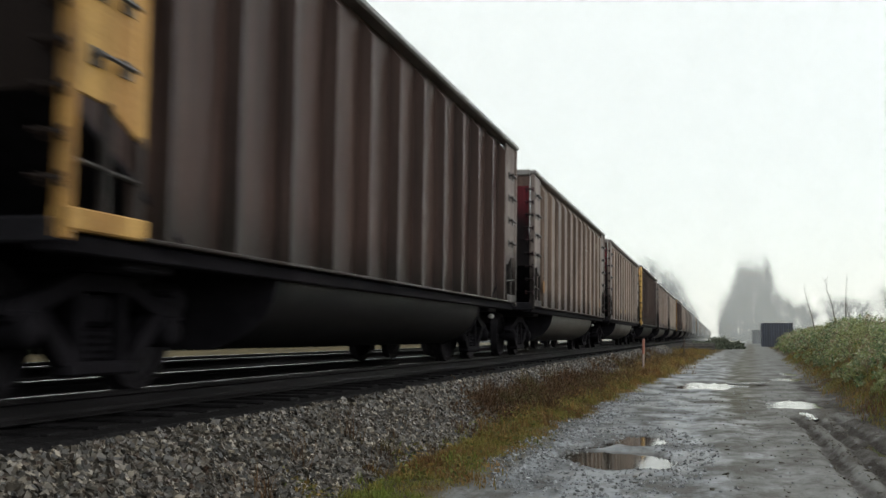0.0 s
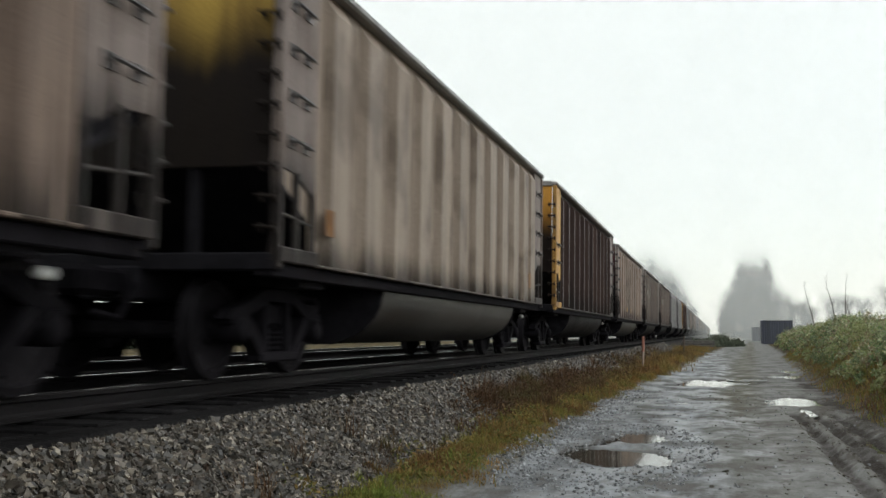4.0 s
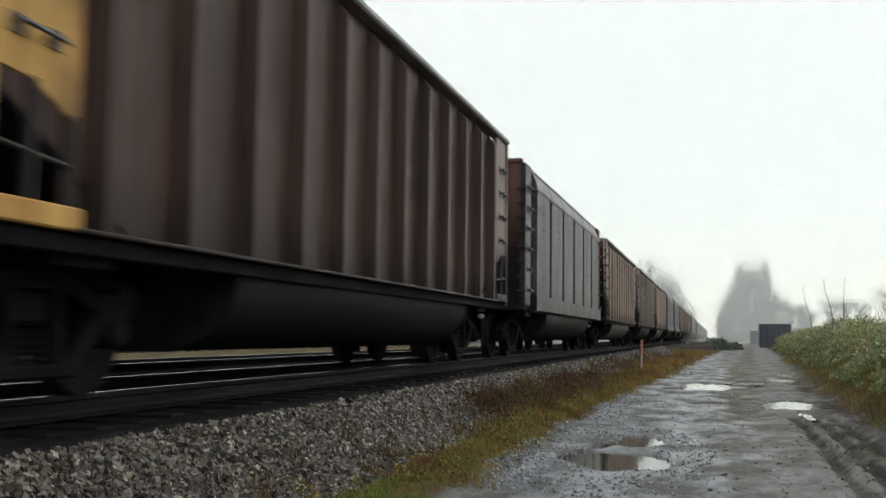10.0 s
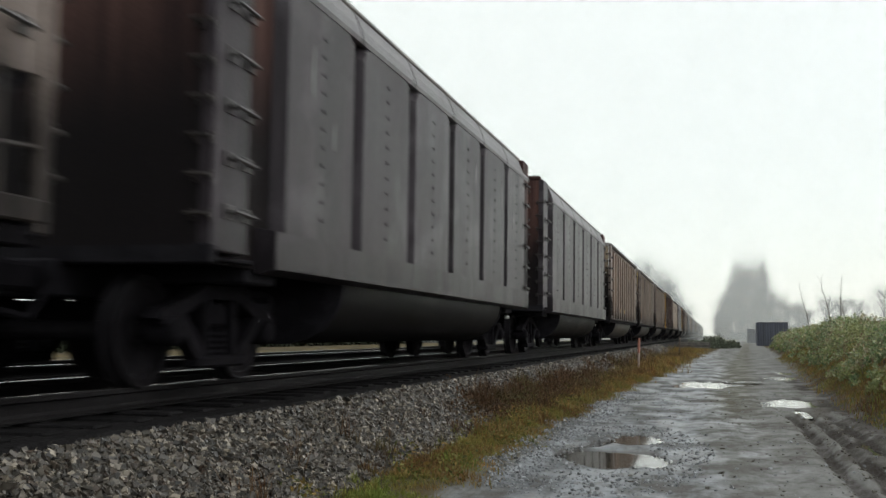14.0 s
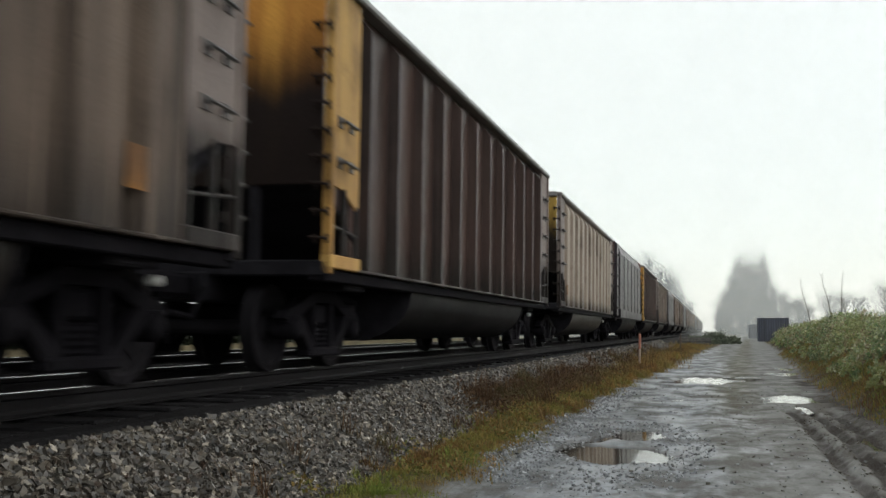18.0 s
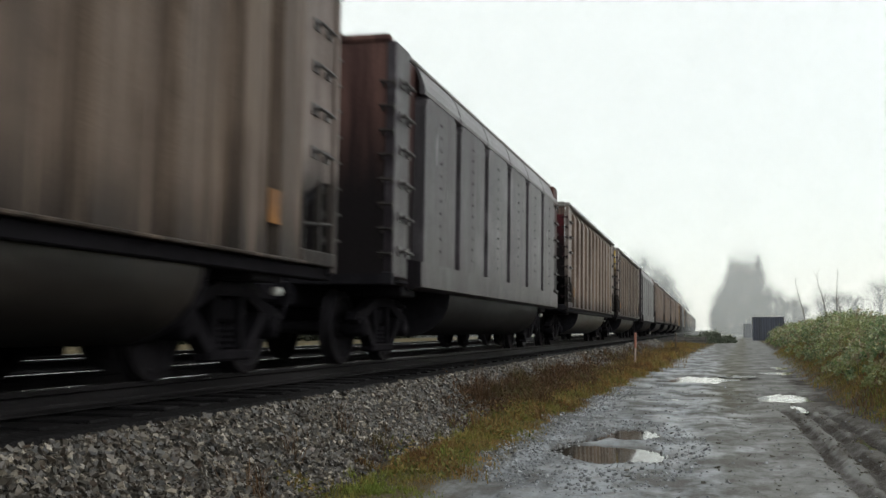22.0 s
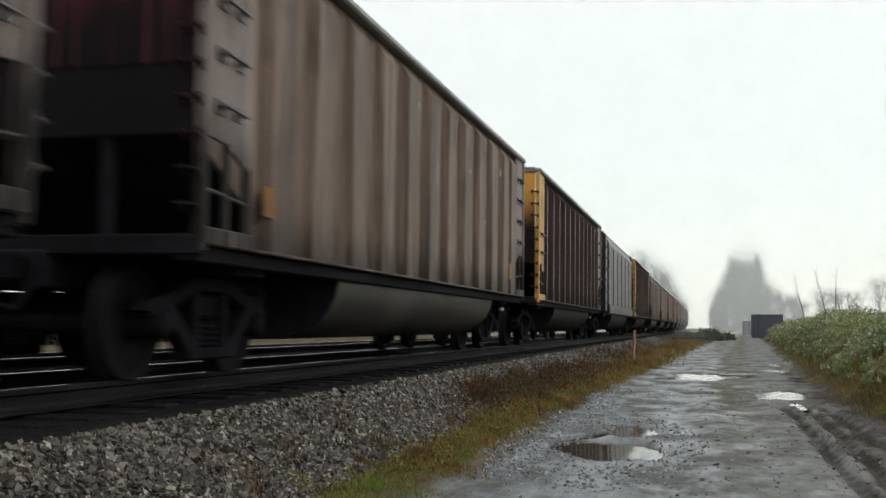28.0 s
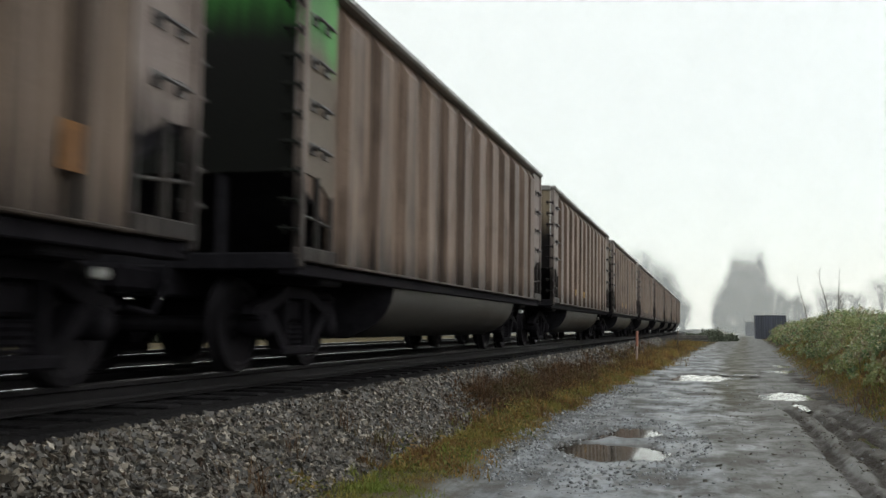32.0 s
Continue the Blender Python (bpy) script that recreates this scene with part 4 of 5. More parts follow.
            part("corner_sill", c, corner_paint if end_paint is M_YELLOW and e < 0 else M_CORNER, car)
        c = chunk()
        x0, x1 = sorted((s * 1.42, s * (WIDE + 0.03)))
        cbox(c, x0, x1, -HALF, HALF, top - 0.1, top, 0.025)
        part("top_rail", c, M_CHORD, car, "wet grey top rail, lightened for sky glare")
        c = chunk()
        x0, x1 = sorted((s * 1.42, s * (WIDE + 0.015)))
        cbox(c, x0, x1, -HALF + panel - 0.05, HALF - panel + 0.05, 1.055, 1.085, 0.008)
        part("sill_lip", c, side_paint, car)
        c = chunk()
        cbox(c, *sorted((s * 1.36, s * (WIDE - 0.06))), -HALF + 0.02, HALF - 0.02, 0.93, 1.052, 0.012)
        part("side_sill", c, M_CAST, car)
    for e in (-1, 1):
        ya, yb = sorted((e * (HALF - 0.04), e * HALF))
        c = chunk()
        cbox(c, -1.49, 1.49, ya, yb, cut, top - 0.12, 0.006)
        plated = end_paint in (M_RED, M_RED_DARK)
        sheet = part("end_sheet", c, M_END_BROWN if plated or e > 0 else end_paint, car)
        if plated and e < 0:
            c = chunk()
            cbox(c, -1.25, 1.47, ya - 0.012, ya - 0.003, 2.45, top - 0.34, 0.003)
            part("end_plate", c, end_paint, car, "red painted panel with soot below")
            for k, (xa, xb, za) in enumerate(((0.55, 1.0, top - 0.45), (0.6, 0.95, top - 0.58))):
                c = chunk()
                cbox(c, xa, xb, ya - 0.02, ya - 0.014, za, za + 0.07, 0.002)
                part("stencil_mark", c, M_MARK_WHITE, car)
        c = chunk()
        cbox(c, -1.5, 1.5, *sorted((e * (HALF - 0.1), e * (HALF + 0.04))), top - 0.12, top + 0.012, 0.02)
        part("end_rail", c, M_CHORD, car)
        c = chunk()
        y_in = e * (HALF - 1.6)
        put(c, [(-1.48, e * (HALF - 0.03), cut), (1.48, e * (HALF - 0.03), cut), (1.48, y_in, 1.1), (-1.48, y_in, 1.1), (-1.48, e * (HALF - 0.06), cut + 0.03), (1.48, e * (HALF - 0.06), cut + 0.03), (1.48, y_in, 1.14), (-1.48, y_in, 1.14)],
            [(0, 1, 2, 3), (4, 5, 6, 7), (0, 1, 5, 4), (2, 3, 7, 6), (1, 2, 6, 5), (0, 3, 7, 4)])
        part("slope_sheet", c, M_UNDER, car, "sooty sloped floor over the truck")
        for x in (-0.75, 0.75):
            c = chunk()
            cbox(c, x - 0.05, x + 0.05, *sorted((e * (HALF - 0.12), e * (HALF - 0.02))), 1.08, cut, 0.01)
            part("end_strut", c, M_UNDER, car)
        make_rungs(car, end_paint if e < 0 else M_RUNG_SOOT, [cut + 0.25 + i * 0.42 for i in range(2 if end_paint is M_YELLOW and e < 0 else 4)], [1.35 + i * 0.27 for i in range(9)], e * HALF, e)
    c = chunk()
    cbox(c, -1.48, 1.48, -HALF + 1.55, HALF - 1.55, 1.07, 1.11, 0.01)
    part("floor_plate", c, M_UNDER, car)
    for m in marks:
        side_mark(car, 1, *m)
        side_mark(car, -1, *m)
    make_running_gear(car, tub_paint)
    return car


def panelled_wagon(label):
    """A smooth-sided aluminium coal gondola: six wide panels between dark recesses, a skirt below and an inward-leaning top band."""
    car = tagged(new("coal_wagon", None), label, "coal wagon", "wagons of the coal train")
    top, low, band = 4.04, 1.33, 3.64
    first, pitch = -HALF + 1.35, 2.09
    for s in (1, -1):
        c = chunk()
        put(c, [(s * x, y, z) for y in (-HALF + 0.03, HALF - 0.03) for x, z in ((1.38, 1.0), (1.44, 1.0), (1.44, top - 0.06), (1.38, top - 0.06))], [(0, 1, 2, 3), (7, 6, 5, 4), (0, 4, 5, 1), (1, 5, 6, 2), (2, 6, 7, 3), (3, 7, 4, 0)])
        part("side_sheet", c, M_BLACK_END, car)
        for i in range(6):
            y0 = first + i * pitch
            y1 = y0 + pitch - 0.2
            c = chunk()
            r = 0.16
            o = [(y0, low), (y1, low), (y1, band - r), (y1 - 0.06, band - 0.05), (y1 - r, band), (y0 + r, band), (y0 + 0.06, band - 0.05), (y0, band - r)]
            n = len(o)
            k = [(y0 + (y - y0) * 0.94 + 0.03 * (y1 - y0), low + (z - low) * 0.985) for y, z in o]
            put(c, [(s * 1.44, y, z) for y, z in o] + [(s * (WIDE - 0.02), y, z) for y, z in k], [tuple(range(n, 2 * n))] + [(j, (j + 1) % n, (j + 1) % n + n, j + n) for j in range(n)])
            p = part("side_panel", c, M_GREY, car)
            c = chunk()
            for j in range(11):
                z = low + 0.2 + j * 0.18
                cbox(c, *sorted((s * (WIDE - 0.025), s * (WIDE - 0.008))), (y0 + y1) / 2 - 0.03, (y0 + y1) / 2 + 0.03, z, z + 0.035, 0.004)
            part("riveting", c, M_GREY, p)["kind"] = "stuff"
        # the top band: short plates that lean in, a post between each two
        for i in range(1, 7):
            y0 = first + (i - 1) * pitch
            y1 = HALF if i == 6 else first + i * pitch
            c = chunk()
            lean_in = [(1.575, band - 0.02), (1.585, band + 0.03), (1.55, band + 0.16), (1.49, top - 0.1), (1.42, top), (1.39, top), (1.46, top - 0.12), (1.5, band + 0.14), (1.5, band - 0.02)]
            prism(c, [(s * x, z) for x, z in lean_in], y0 + 0.008, y1 - 0.008)
            part("top_plate", c, M_BAND, car)
            c = chunk()
            ya, yb = (y1 - 0.03, y1 + 0.03) if i < 6 else (y1 - 0.05, y1)
            prism(c, [(s * x, z) for x, z in ((1.579, band - 0.02), (1.589, band + 0.03), (1.554, band + 0.162), (1.494, top - 0.098), (1.424, top + 0.004), (1.39, top), (1.48, band + 0.1))], ya, yb)
            part("top_post", c, M_GREY, car)
        c = chunk()
        cbox(c, *sorted((s * 1.36, s * 1.46)), -HALF, HALF, top - 0.035, top + 0.035, 0.02)
        part("top_rail", c, M_CHORD, car)
        c = chunk()
        put(c, [(s * x, y, z) for y in (first - 0.25, HALF - 0.3) for x, z in ((1.44, 1.36), (WIDE + 0.035, 1.33), (WIDE + 0.035, 1.0), (1.5, 0.96), (1.44, 0.96))],
            [(0, 1, 2, 3, 4), (9, 8, 7, 6, 5), (0, 5, 6, 1), (1, 6, 7, 2), (2, 7, 8, 3), (3, 8, 9, 4), (4, 9, 5, 0)])
        part("side_skirt", c, M_GREY, car)
        for e in (-1, 1):
            c = chunk()
            cbox(c, *sorted((s * 1.44, s * (WIDE - 0.03))), *sorted((e * (HALF - 0.02), e * (HALF - 0.66))), 1.08, top - 0.05, 0.012)
            part("corner_panel", c, M_GREY if e < 0 else M_BLACK_END, car, "ladder panel")
        for k, (y, w) in enumerate(((-3.8, 0.5), (-2.0, 0.22), (-0.6, 0.2), (1.2, 0.2))):
            side_mark(car, s, y, 1.1, w, 0.1, M_MARK_YELLOW if k < 2 else M_MARK_WHITE)
        for y, z, wide, high in ((-5.1, 2.75, 0.07, 0.5), (-4.5, 2.3, 0.05, 0.3), (2.0, 2.9, 0.06, 0.4), (4.15, 2.75, 0.07, 0.55), (5.0, 3.05, 0.05, 0.3), (5.3, 2.5, 0.08, 0.35), (4.75, 1.9, 0.04, 0.4)):
            c = chunk()
            x0, x1 = sorted((s * (WIDE - 0.021), s * (WIDE - 0.016)))
            o = [(y, z), (y + wide * 0.6, z - high * 0.1), (y + wide, z + high * 0.45), (y + wide * 0.7, z + high), (y + wide * 0.2, z + high * 0.8), (y - wide * 0.2, z + high * 0.4)]
            prism(c, o, x0, x1, "x")
            part("scrape", c, M_SCRAPE, car, "pale scraped aluminium")
    for e in (-1, 1):
        ya, yb = sorted((e * (HALF - 0.05), e * HALF))
        c = chunk()
        cbox(c, -1.46, 1.46, ya, yb, 1.1, top - 0.04, 0.01)
        part("end_sheet", c, M_BLACK_END, car)
        c = chunk()
        cbox(c, -1.5, 1.5, *sorted((e * (HALF - 0.1), e * (HALF + 0.04))), top - 0.06, top + 0.034, 0.02)
        part("end_rail", c, M_BLACK_END, car)
        make_rungs(car, M_RUNG_SOOT, [1.4 + i * 0.42 for i in range(6)], [1.35 + i * 0.3 for i in range(8)], e * HALF, e)
    c = chunk()
    cbox(c, -1.4, 1.4, -HALF + 0.1, HALF - 0.1, 1.03, 1.08, 0.01)
    part("floor_plate", c, M_UNDER, car)
    make_running_gear(car, M_TUB_DARK, -3.9, 4.5, 1.5, 0.34)
    return car


SCUFFS = ((-1.2, 3.3, 0.05, 0.09, M_MARK_WHITE, 1), (1.9, 2.9, 0.06, 0.05, M_MARK_WHITE, 1), (4.4, 3.2, 0.05, 0.12, M_MARK_WHITE, 1), (3.1, 2.2, 0.04, 0.05, M_MARK_WHITE, 1))
MARKS = ((-6.0, 1.38, 0.24, 0.26, M_MARK_ORANGE, 1), (5.35, 1.36, 0.24, 0.3, M_MARK_ORANGE, 1))
MID_MARKS = ((-3.05, 1.36, 0.34, 0.17, M_MARK_YELLOW, 3), (-1.05, 1.36, 0.34, 0.17, M_MARK_YELLOW, 3))
KINDS = {
    "red": lambda: ribbed_wagon("weathered brown ribbed coal wagon, sooty dark red end, grey tub", M_BROWN, M_RED_DARK, M_TAN, M_TUB, 3.93, marks=MARKS + SCUFFS),
    "marked": lambda: ribbed_wagon("weathered brown ribbed coal wagon, dark red end, yellow stencils", M_TANBROWN, M_RED_DARK, M_TAN, M_TUB, 3.93, marks=MID_MARKS + SCUFFS),
    "umber": lambda: ribbed_wagon("dull umber-brown ribbed coal wagon, dark red end, orange stencils", M_UMBER, M_RED_DARK, M_UMBER, M_TUB_MID, 3.93, marks=MARKS + SCUFFS),
    "bright": lambda: ribbed_wagon("weathered tan-brown ribbed coal wagon, bright red end, pale tub", M_TANBROWN, M_RED, M_TAN, M_TUB, 3.93, marks=MARKS + SCUFFS),
    "maroon": lambda: ribbed_wagon("dark maroon-brown ribbed coal wagon with faded red end, white stencils", M_MAROON, M_RED_DARK, M_MAROON, M_TUB_DARK, 3.93,
                                   marks=((-5.3, 2.62, 0.34, 0.2, M_MARK_WHITE, 2), (-4.15, 2.42, 0.32, 0.2, M_MARK_WHITE, 2))),
    "yellow": lambda: ribbed_wagon("dark brown ribbed coal wagon, bright yellow end blackened by soot", M_DARK, M_YELLOW, M_YELLOW_SIDE, M_TUB_DARK, 4.07, 12, 0.17, -5.86, 1.075),
    "cream": lambda: ribbed_wagon("dusty tan ribbed coal wagon, faded cream-yellow end, pale tub", M_TAN, M_CREAM, M_TAN, M_TUB, 3.93, marks=MARKS),
    "dusty": lambda: ribbed_wagon("brown dusty ribbed coal wagon, faded cream-yellow end, grimy tub", M_UMBER, M_CREAM, M_UMBER, M_TUB_MID, 3.93, marks=MARKS),
    "plain": lambda: ribbed_wagon("tan-brown ribbed coal wagon, pale dusty end, grey tub", M_BROWN, M_PALE, M_TAN, M_TUB, 3.93, marks=MID_MARKS + SCUFFS[1:]),
    "green": lambda: ribbed_wagon("tan-brown ribbed coal wagon, green-painted end, grey tub", M_BROWN, M_GREEN, M_GREEN_SIDE, M_TUB, 3.93),
    "grey": lambda: panelled_wagon("dull grey aluminium coal wagon, six smooth panels, dark end"),
}
CODE = {"r": "red", "u": "umber", "s": "marked", "R": "bright", "d": "dusty", "m": "maroon", "y": "yellow", "c": "cream", "p": "plain", "g": "green", "a": "grey"}
TRAIN = "ryrsyscysmmaayarmRaapduycaydardarppryayugppprppp"
FIRST_WAGON = -2

WAGONS = []


def make_train():
    built = {}
    for i, letter in enumerate(TRAIN):
        kind = CODE[letter]
        at = pose(TRACK_1, (i + FIRST_WAGON) * LONG, RAIL_TOP)
        if kind not in built:
            built[kind] = KINDS[kind]()
            built[kind].matrix_basis = at
            WAGONS.append(built[kind])
        else:
            WAGONS.append(copy_thing(built[kind], at))


make_train()


# ---------- ties and ballast stones ----------
def make_ties():
    track = {}
    for x, name in ((TRACK_1, "near"), (TRACK_2, "far")):
        holder = tagged(new("track", None), "row of dark creosoted wooden ties under the rails", "railway track", kind="structure")
        holder.location = (x, 0, 0)
        c = chunk()
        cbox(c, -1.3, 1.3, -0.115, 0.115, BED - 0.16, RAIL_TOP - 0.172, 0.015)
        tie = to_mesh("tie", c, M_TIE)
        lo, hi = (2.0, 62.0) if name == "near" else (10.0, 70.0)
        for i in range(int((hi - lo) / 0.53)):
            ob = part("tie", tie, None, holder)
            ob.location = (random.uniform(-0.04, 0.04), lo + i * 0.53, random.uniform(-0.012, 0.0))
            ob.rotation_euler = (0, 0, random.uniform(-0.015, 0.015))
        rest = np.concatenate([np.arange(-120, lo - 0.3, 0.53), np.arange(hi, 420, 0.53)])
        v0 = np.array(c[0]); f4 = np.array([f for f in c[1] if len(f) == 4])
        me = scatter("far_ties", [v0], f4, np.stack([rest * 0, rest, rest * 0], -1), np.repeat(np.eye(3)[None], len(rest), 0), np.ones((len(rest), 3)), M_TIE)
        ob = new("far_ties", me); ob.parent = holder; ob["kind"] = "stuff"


def rocks(rng, n=14):
    """Angular crushed stones of about unit size, all with the same faces."""
    base = np.array([(x, y, z) for x in (-0.5, 0.5) for y in (-0.5, 0.5) for z in (-0.5, 0.5)])
    f = np.array([(0, 1, 3), (0, 3, 2), (4, 6, 7), (4, 7, 5), (0, 4, 5), (0, 5, 1), (2, 3, 7), (2, 7, 6), (0, 2, 6), (0, 6, 4), (1, 5, 7), (1, 7, 3)])
    return [base * rng.uniform(0.6, 1.05, (8, 3)) + rng.uniform(-0.13, 0.13, (8, 3)) for _ in range(n)], f


ROCKS, ROCK_FACES = rocks(np.random.default_rng(3))


def slope_z(x):
    return np.interp(-x, [2.72, 2.86, 3.86, 4.0, 4.5], [0.0, 0.05, BED - 0.02, BED, BED])


def make_ballast():
    rng = np.random.default_rng(11)

    def spots(n, y0, y1, x0, x1, bias=1.0):
        y = y0 + (y1 - y0) * rng.random(n) ** bias
        x = rng.uniform(x0, x1, n)
        return x, y

    # loose stones that can be told apart, nearest to the lane
    x, y = spots(290, 5.0, 11.5, -3.75, -2.75)
    meshes = [big_mesh("stone", r * 1.0, ROCK_FACES, M_STONE) for r in ROCKS]
    for i in range(len(x)):
        ob = part("stone", meshes[i % len(meshes)], None, bed)
        s = rng.uniform(0.035, 0.066)
        ob.location = (x[i], y[i], slope_z(x[i]) + 0.022)
        ob.scale = (s, s * rng.uniform(0.7, 1.1), s * rng.uniform(0.55, 0.9))
        ob.rotation_euler = tuple(rng.uniform(0, 6.28, 3))
    for n, y0, y1, s0, s1 in ((46000, 3.0, 14.0, 0.022, 0.064), (26000, 14.0, 32.0, 0.032, 0.075), (9000, 32.0, 80.0, 0.06, 0.12)):
        x, y = spots(n, y0, y1, -3.8, -2.62)
        keep = rng.random(n) > 0.75 * step(x, -3.0, -2.65)
        x, y = x[keep], y[keep]
        size = (s0 + (s1 - s0) * rng.random(len(x)) ** 2.2)[:, None] * rng.uniform(0.5, 1.15, (len(x), 3))
        p = np.stack([x, y, slope_z(x) + rng.uniform(-0.006, 0.022, len(x))], -1)
        ob = new("ballast_stones", scatter("ballast_stones", ROCKS, ROCK_FACES, p, any_turn(rng, len(x)), size, M_STONE))
        ob.parent = bed; ob["kind"] = "stuff"
    # gravel washed round the first puddle and strewn over the lane
    n = 2000
    a, r = rng.uniform(0, 6.28, n), np.sqrt(rng.uniform(0.5, 3.2, n))
    x, y = -1.1 + 0.62 * r * np.cos(a), 11.4 + 1.9 * r * np.sin(a)
    x2, y2 = rng.uniform(-1.9, 2.0, 600), 6.5 + 20 * rng.random(600) ** 1.4
    y3 = 8.5 + 15 * rng.random(3200)
    x3 = verge_edge(y3) + np.abs(rng.normal(0, 0.3, 3200)) - 0.05
    x, y = np.concatenate([x, x2, x3]), np.concatenate([y, y2, y3])
    size = (0.01 + 0.034 * rng.random(len(x)) ** 4)[:, None] * rng.uniform(0.6, 1.1, (len(x), 3))
    p = np.stack([x, y, land(x, y) + 0.003], -1)
    gravel_size = size
    # clods thrown up beside the fresh ruts
    n = 900
    y = 7.0 + 14 * rng.random(n) ** 1.2
    line = rng.choice([1.1, 1.34, 1.38, 1.64, 1.66, 1.96], n)
    x = line - 0.0045 * np.clip(y - 15.0, 0, 12) ** 2 * (line < 1.35) + rng.normal(0, 0.07, n)
    size = (0.01 + 0.034 * rng.random(n) ** 3)[:, None] * rng.uniform(0.6, 1.1, (n, 3)) * np.array([1, 1.3, 0.6])
    x[:250], y[:250] = rng.uniform(-1.5, 1.2, 250), 7.5 + 16 * rng.random(250)
    clods = np.stack([x, y, land(x, y) + 0.004], -1)
    tagged(new("mud_clods", scatter("mud_clods", ROCKS, ROCK_FACES, clods, up_turn(rng, n, 0.3), size, M_MUD)), "dark wet mud clods along the wheel ruts", "mud", kind="stuff")
    x = p[:, 0]
    tagged(new("lane_gravel", scatter("lane_gravel", ROCKS, ROCK_FACES, p, any_turn(rng, len(x)), gravel_size, M_PEBBLE)), "wet grey gravel strewn round the puddles of the lane", "gravel", kind="stuff")


# ---------- grass, weeds and the bramble bank ----------
BLADE_F = np.array([[0, 1, 3], [0, 3, 2], [2, 3, 4]])


def blades(rng, n=8):
    out = []
    for _ in range(n):
        b = rng.uniform(0.1, 1.1)
        out.append(np.array([(-0.5, 0, 0), (0.5, 0, 0), (-0.38, b * 0.35, 0.55), (0.38, b * 0.35, 0.55), (0, b, 1.0 - b * 0.3)]))
    return out


def tufts(rng, n, x, y, spread):
    """Blade places gathered in tufts round the given spots."""
    i = rng.integers(0, len(x), n)
    return x[i] + rng.normal(0, spread, n), y[i] + rng.normal(0, spread, n)


def verge_edge(y):
    """Where the grass meets the lane, with ragged bays."""
    y = np.asarray(y, float)
    return np.interp(y, [0, 8.2, 11.6, 15, 22.5, 37, 60, 95], [-1.9, -1.94, -2.06, -2.03, -1.93, -1.4, -0.9, -0.2]) + 0.13 * np.sin(y * 2.3) * np.sin(y * 0.71 + 1) + 0.07 * np.sin(y * 6.1)


def make_grass():
    rng = np.random.default_rng(21)
    shapes = blades(rng)

    def field(name, n, y0, y1, left, right, height, width, material, label, bias=1.3, lean=0.35, tuft=0.09):
        m = n // 14
        ty = y0 + (y1 - y0) * rng.random(m) ** bias
        tx = left(ty) + (right(ty) - left(ty)) * rng.beta(1.6, 1.6, m)
        x, y = tufts(rng, n, tx, ty, tuft)
        z = np.where(x < -2.72, slope_z(x), land(x, y))
        h = rng.uniform(*height, n) * (0.6 + 0.5 * np.abs(bumps(x * 0.8, y * 0.8)))
        size = np.stack([rng.uniform(*width, n), h, h], -1)
        me = scatter(name, shapes, BLADE_F, np.stack([x, y, z - 0.01], -1), up_turn(rng, n, lean), size, material)
        return tagged(new(name, me), label, "grass", kind="stuff")

    field("verge_grass", 15000, 5.5, 16, lambda y: -2.78 + 0 * y, lambda y: verge_edge(y) - 0.06, (0.02, 0.07), (0.005, 0.011), M_GREENGRASS, "short damp green-yellow grass along the ballast", 1.2, 0.9, 0.06)
    field("dry_grass", 24000, 8.5, 34, lambda y: -2.7 + 0 * y, lambda y: verge_edge(y) - 0.04, (0.03, 0.1), (0.006, 0.013), M_GRASS, "rusty orange autumn grass on the verge", 1.2, 0.95, 0.1)
    field("dry_grass", 16000, 34, 95, lambda y: -2.9 + 0 * y, lambda y: verge_edge(y) - 0.1, (0.1, 0.32), (0.012, 0.025), M_GRASS, "rusty orange autumn grass on the verge", 1.3, 0.8, tuft=0.3)
    field("dead_weeds", 420, 6.5, 14, lambda y: -3.4 + 0 * y, lambda y: -2.75 + 0 * y, (0.14, 0.34), (0.005, 0.01), M_DEADWEED, "sparse dead weed stalks in the ballast", 1.0, 0.3, 0.04)
    field("bank_grass", 22000, 11, 60, lambda y: 2.3 + lane_shift(y), lambda y: 3.1 + lane_shift(y), (0.04, 0.14), (0.007, 0.014), M_GRASS, "yellowing grass at the foot of the bramble bank", 1.4, 0.9, 0.16)
    field("bank_grass", 14000, 11, 60, lambda y: 2.3 + lane_shift(y), lambda y: 3.4 + lane_shift(y), (0.04, 0.17), (0.008, 0.015), M_GREENGRASS, "green grass at the foot of the bramble bank", 1.4, 0.85, 0.16)

    def drift(name, label, material, m, per, y0, y1, x0, x1, high, wide, lean=0.75, bias=1.0):
        """Separate tussocks: blades that spring from one root and fall outwards, tall in the middle."""
        cy = y0 + (y1 - y0) * rng.random(m) ** bias
        cx = x0 + (verge_edge(cy) + x1 - x0) * rng.beta(1.3, 1.3, m)
        tall, girth = rng.uniform(*high, m) * (0.55 + 0.45 * rng.random(m)), rng.uniform(*wide, m)
        i = rng.integers(0, m, m * per)
        q = rng.normal(0, 1, (m * per, 2)) * girth[i][:, None] * 0.5
        x, y = cx[i] + q[:, 0], cy[i] + q[:, 1]
        z = np.where(x < -2.72, slope_z(x), land(x, y))
        h = tall[i] * np.exp(-((q / girth[i][:, None]) ** 2).sum(1)) * rng.uniform(0.5, 1.1, m * per)
        size = np.stack([rng.uniform(0.006, 0.014, m * per), h * 1.3, h], -1)
        me = scatter(name, shapes, BLADE_F, np.stack([x, y, z - 0.01], -1), up_turn(rng, m * per, lean), size, material)
        tagged(new(name, me), label, "grass", kind="stuff")

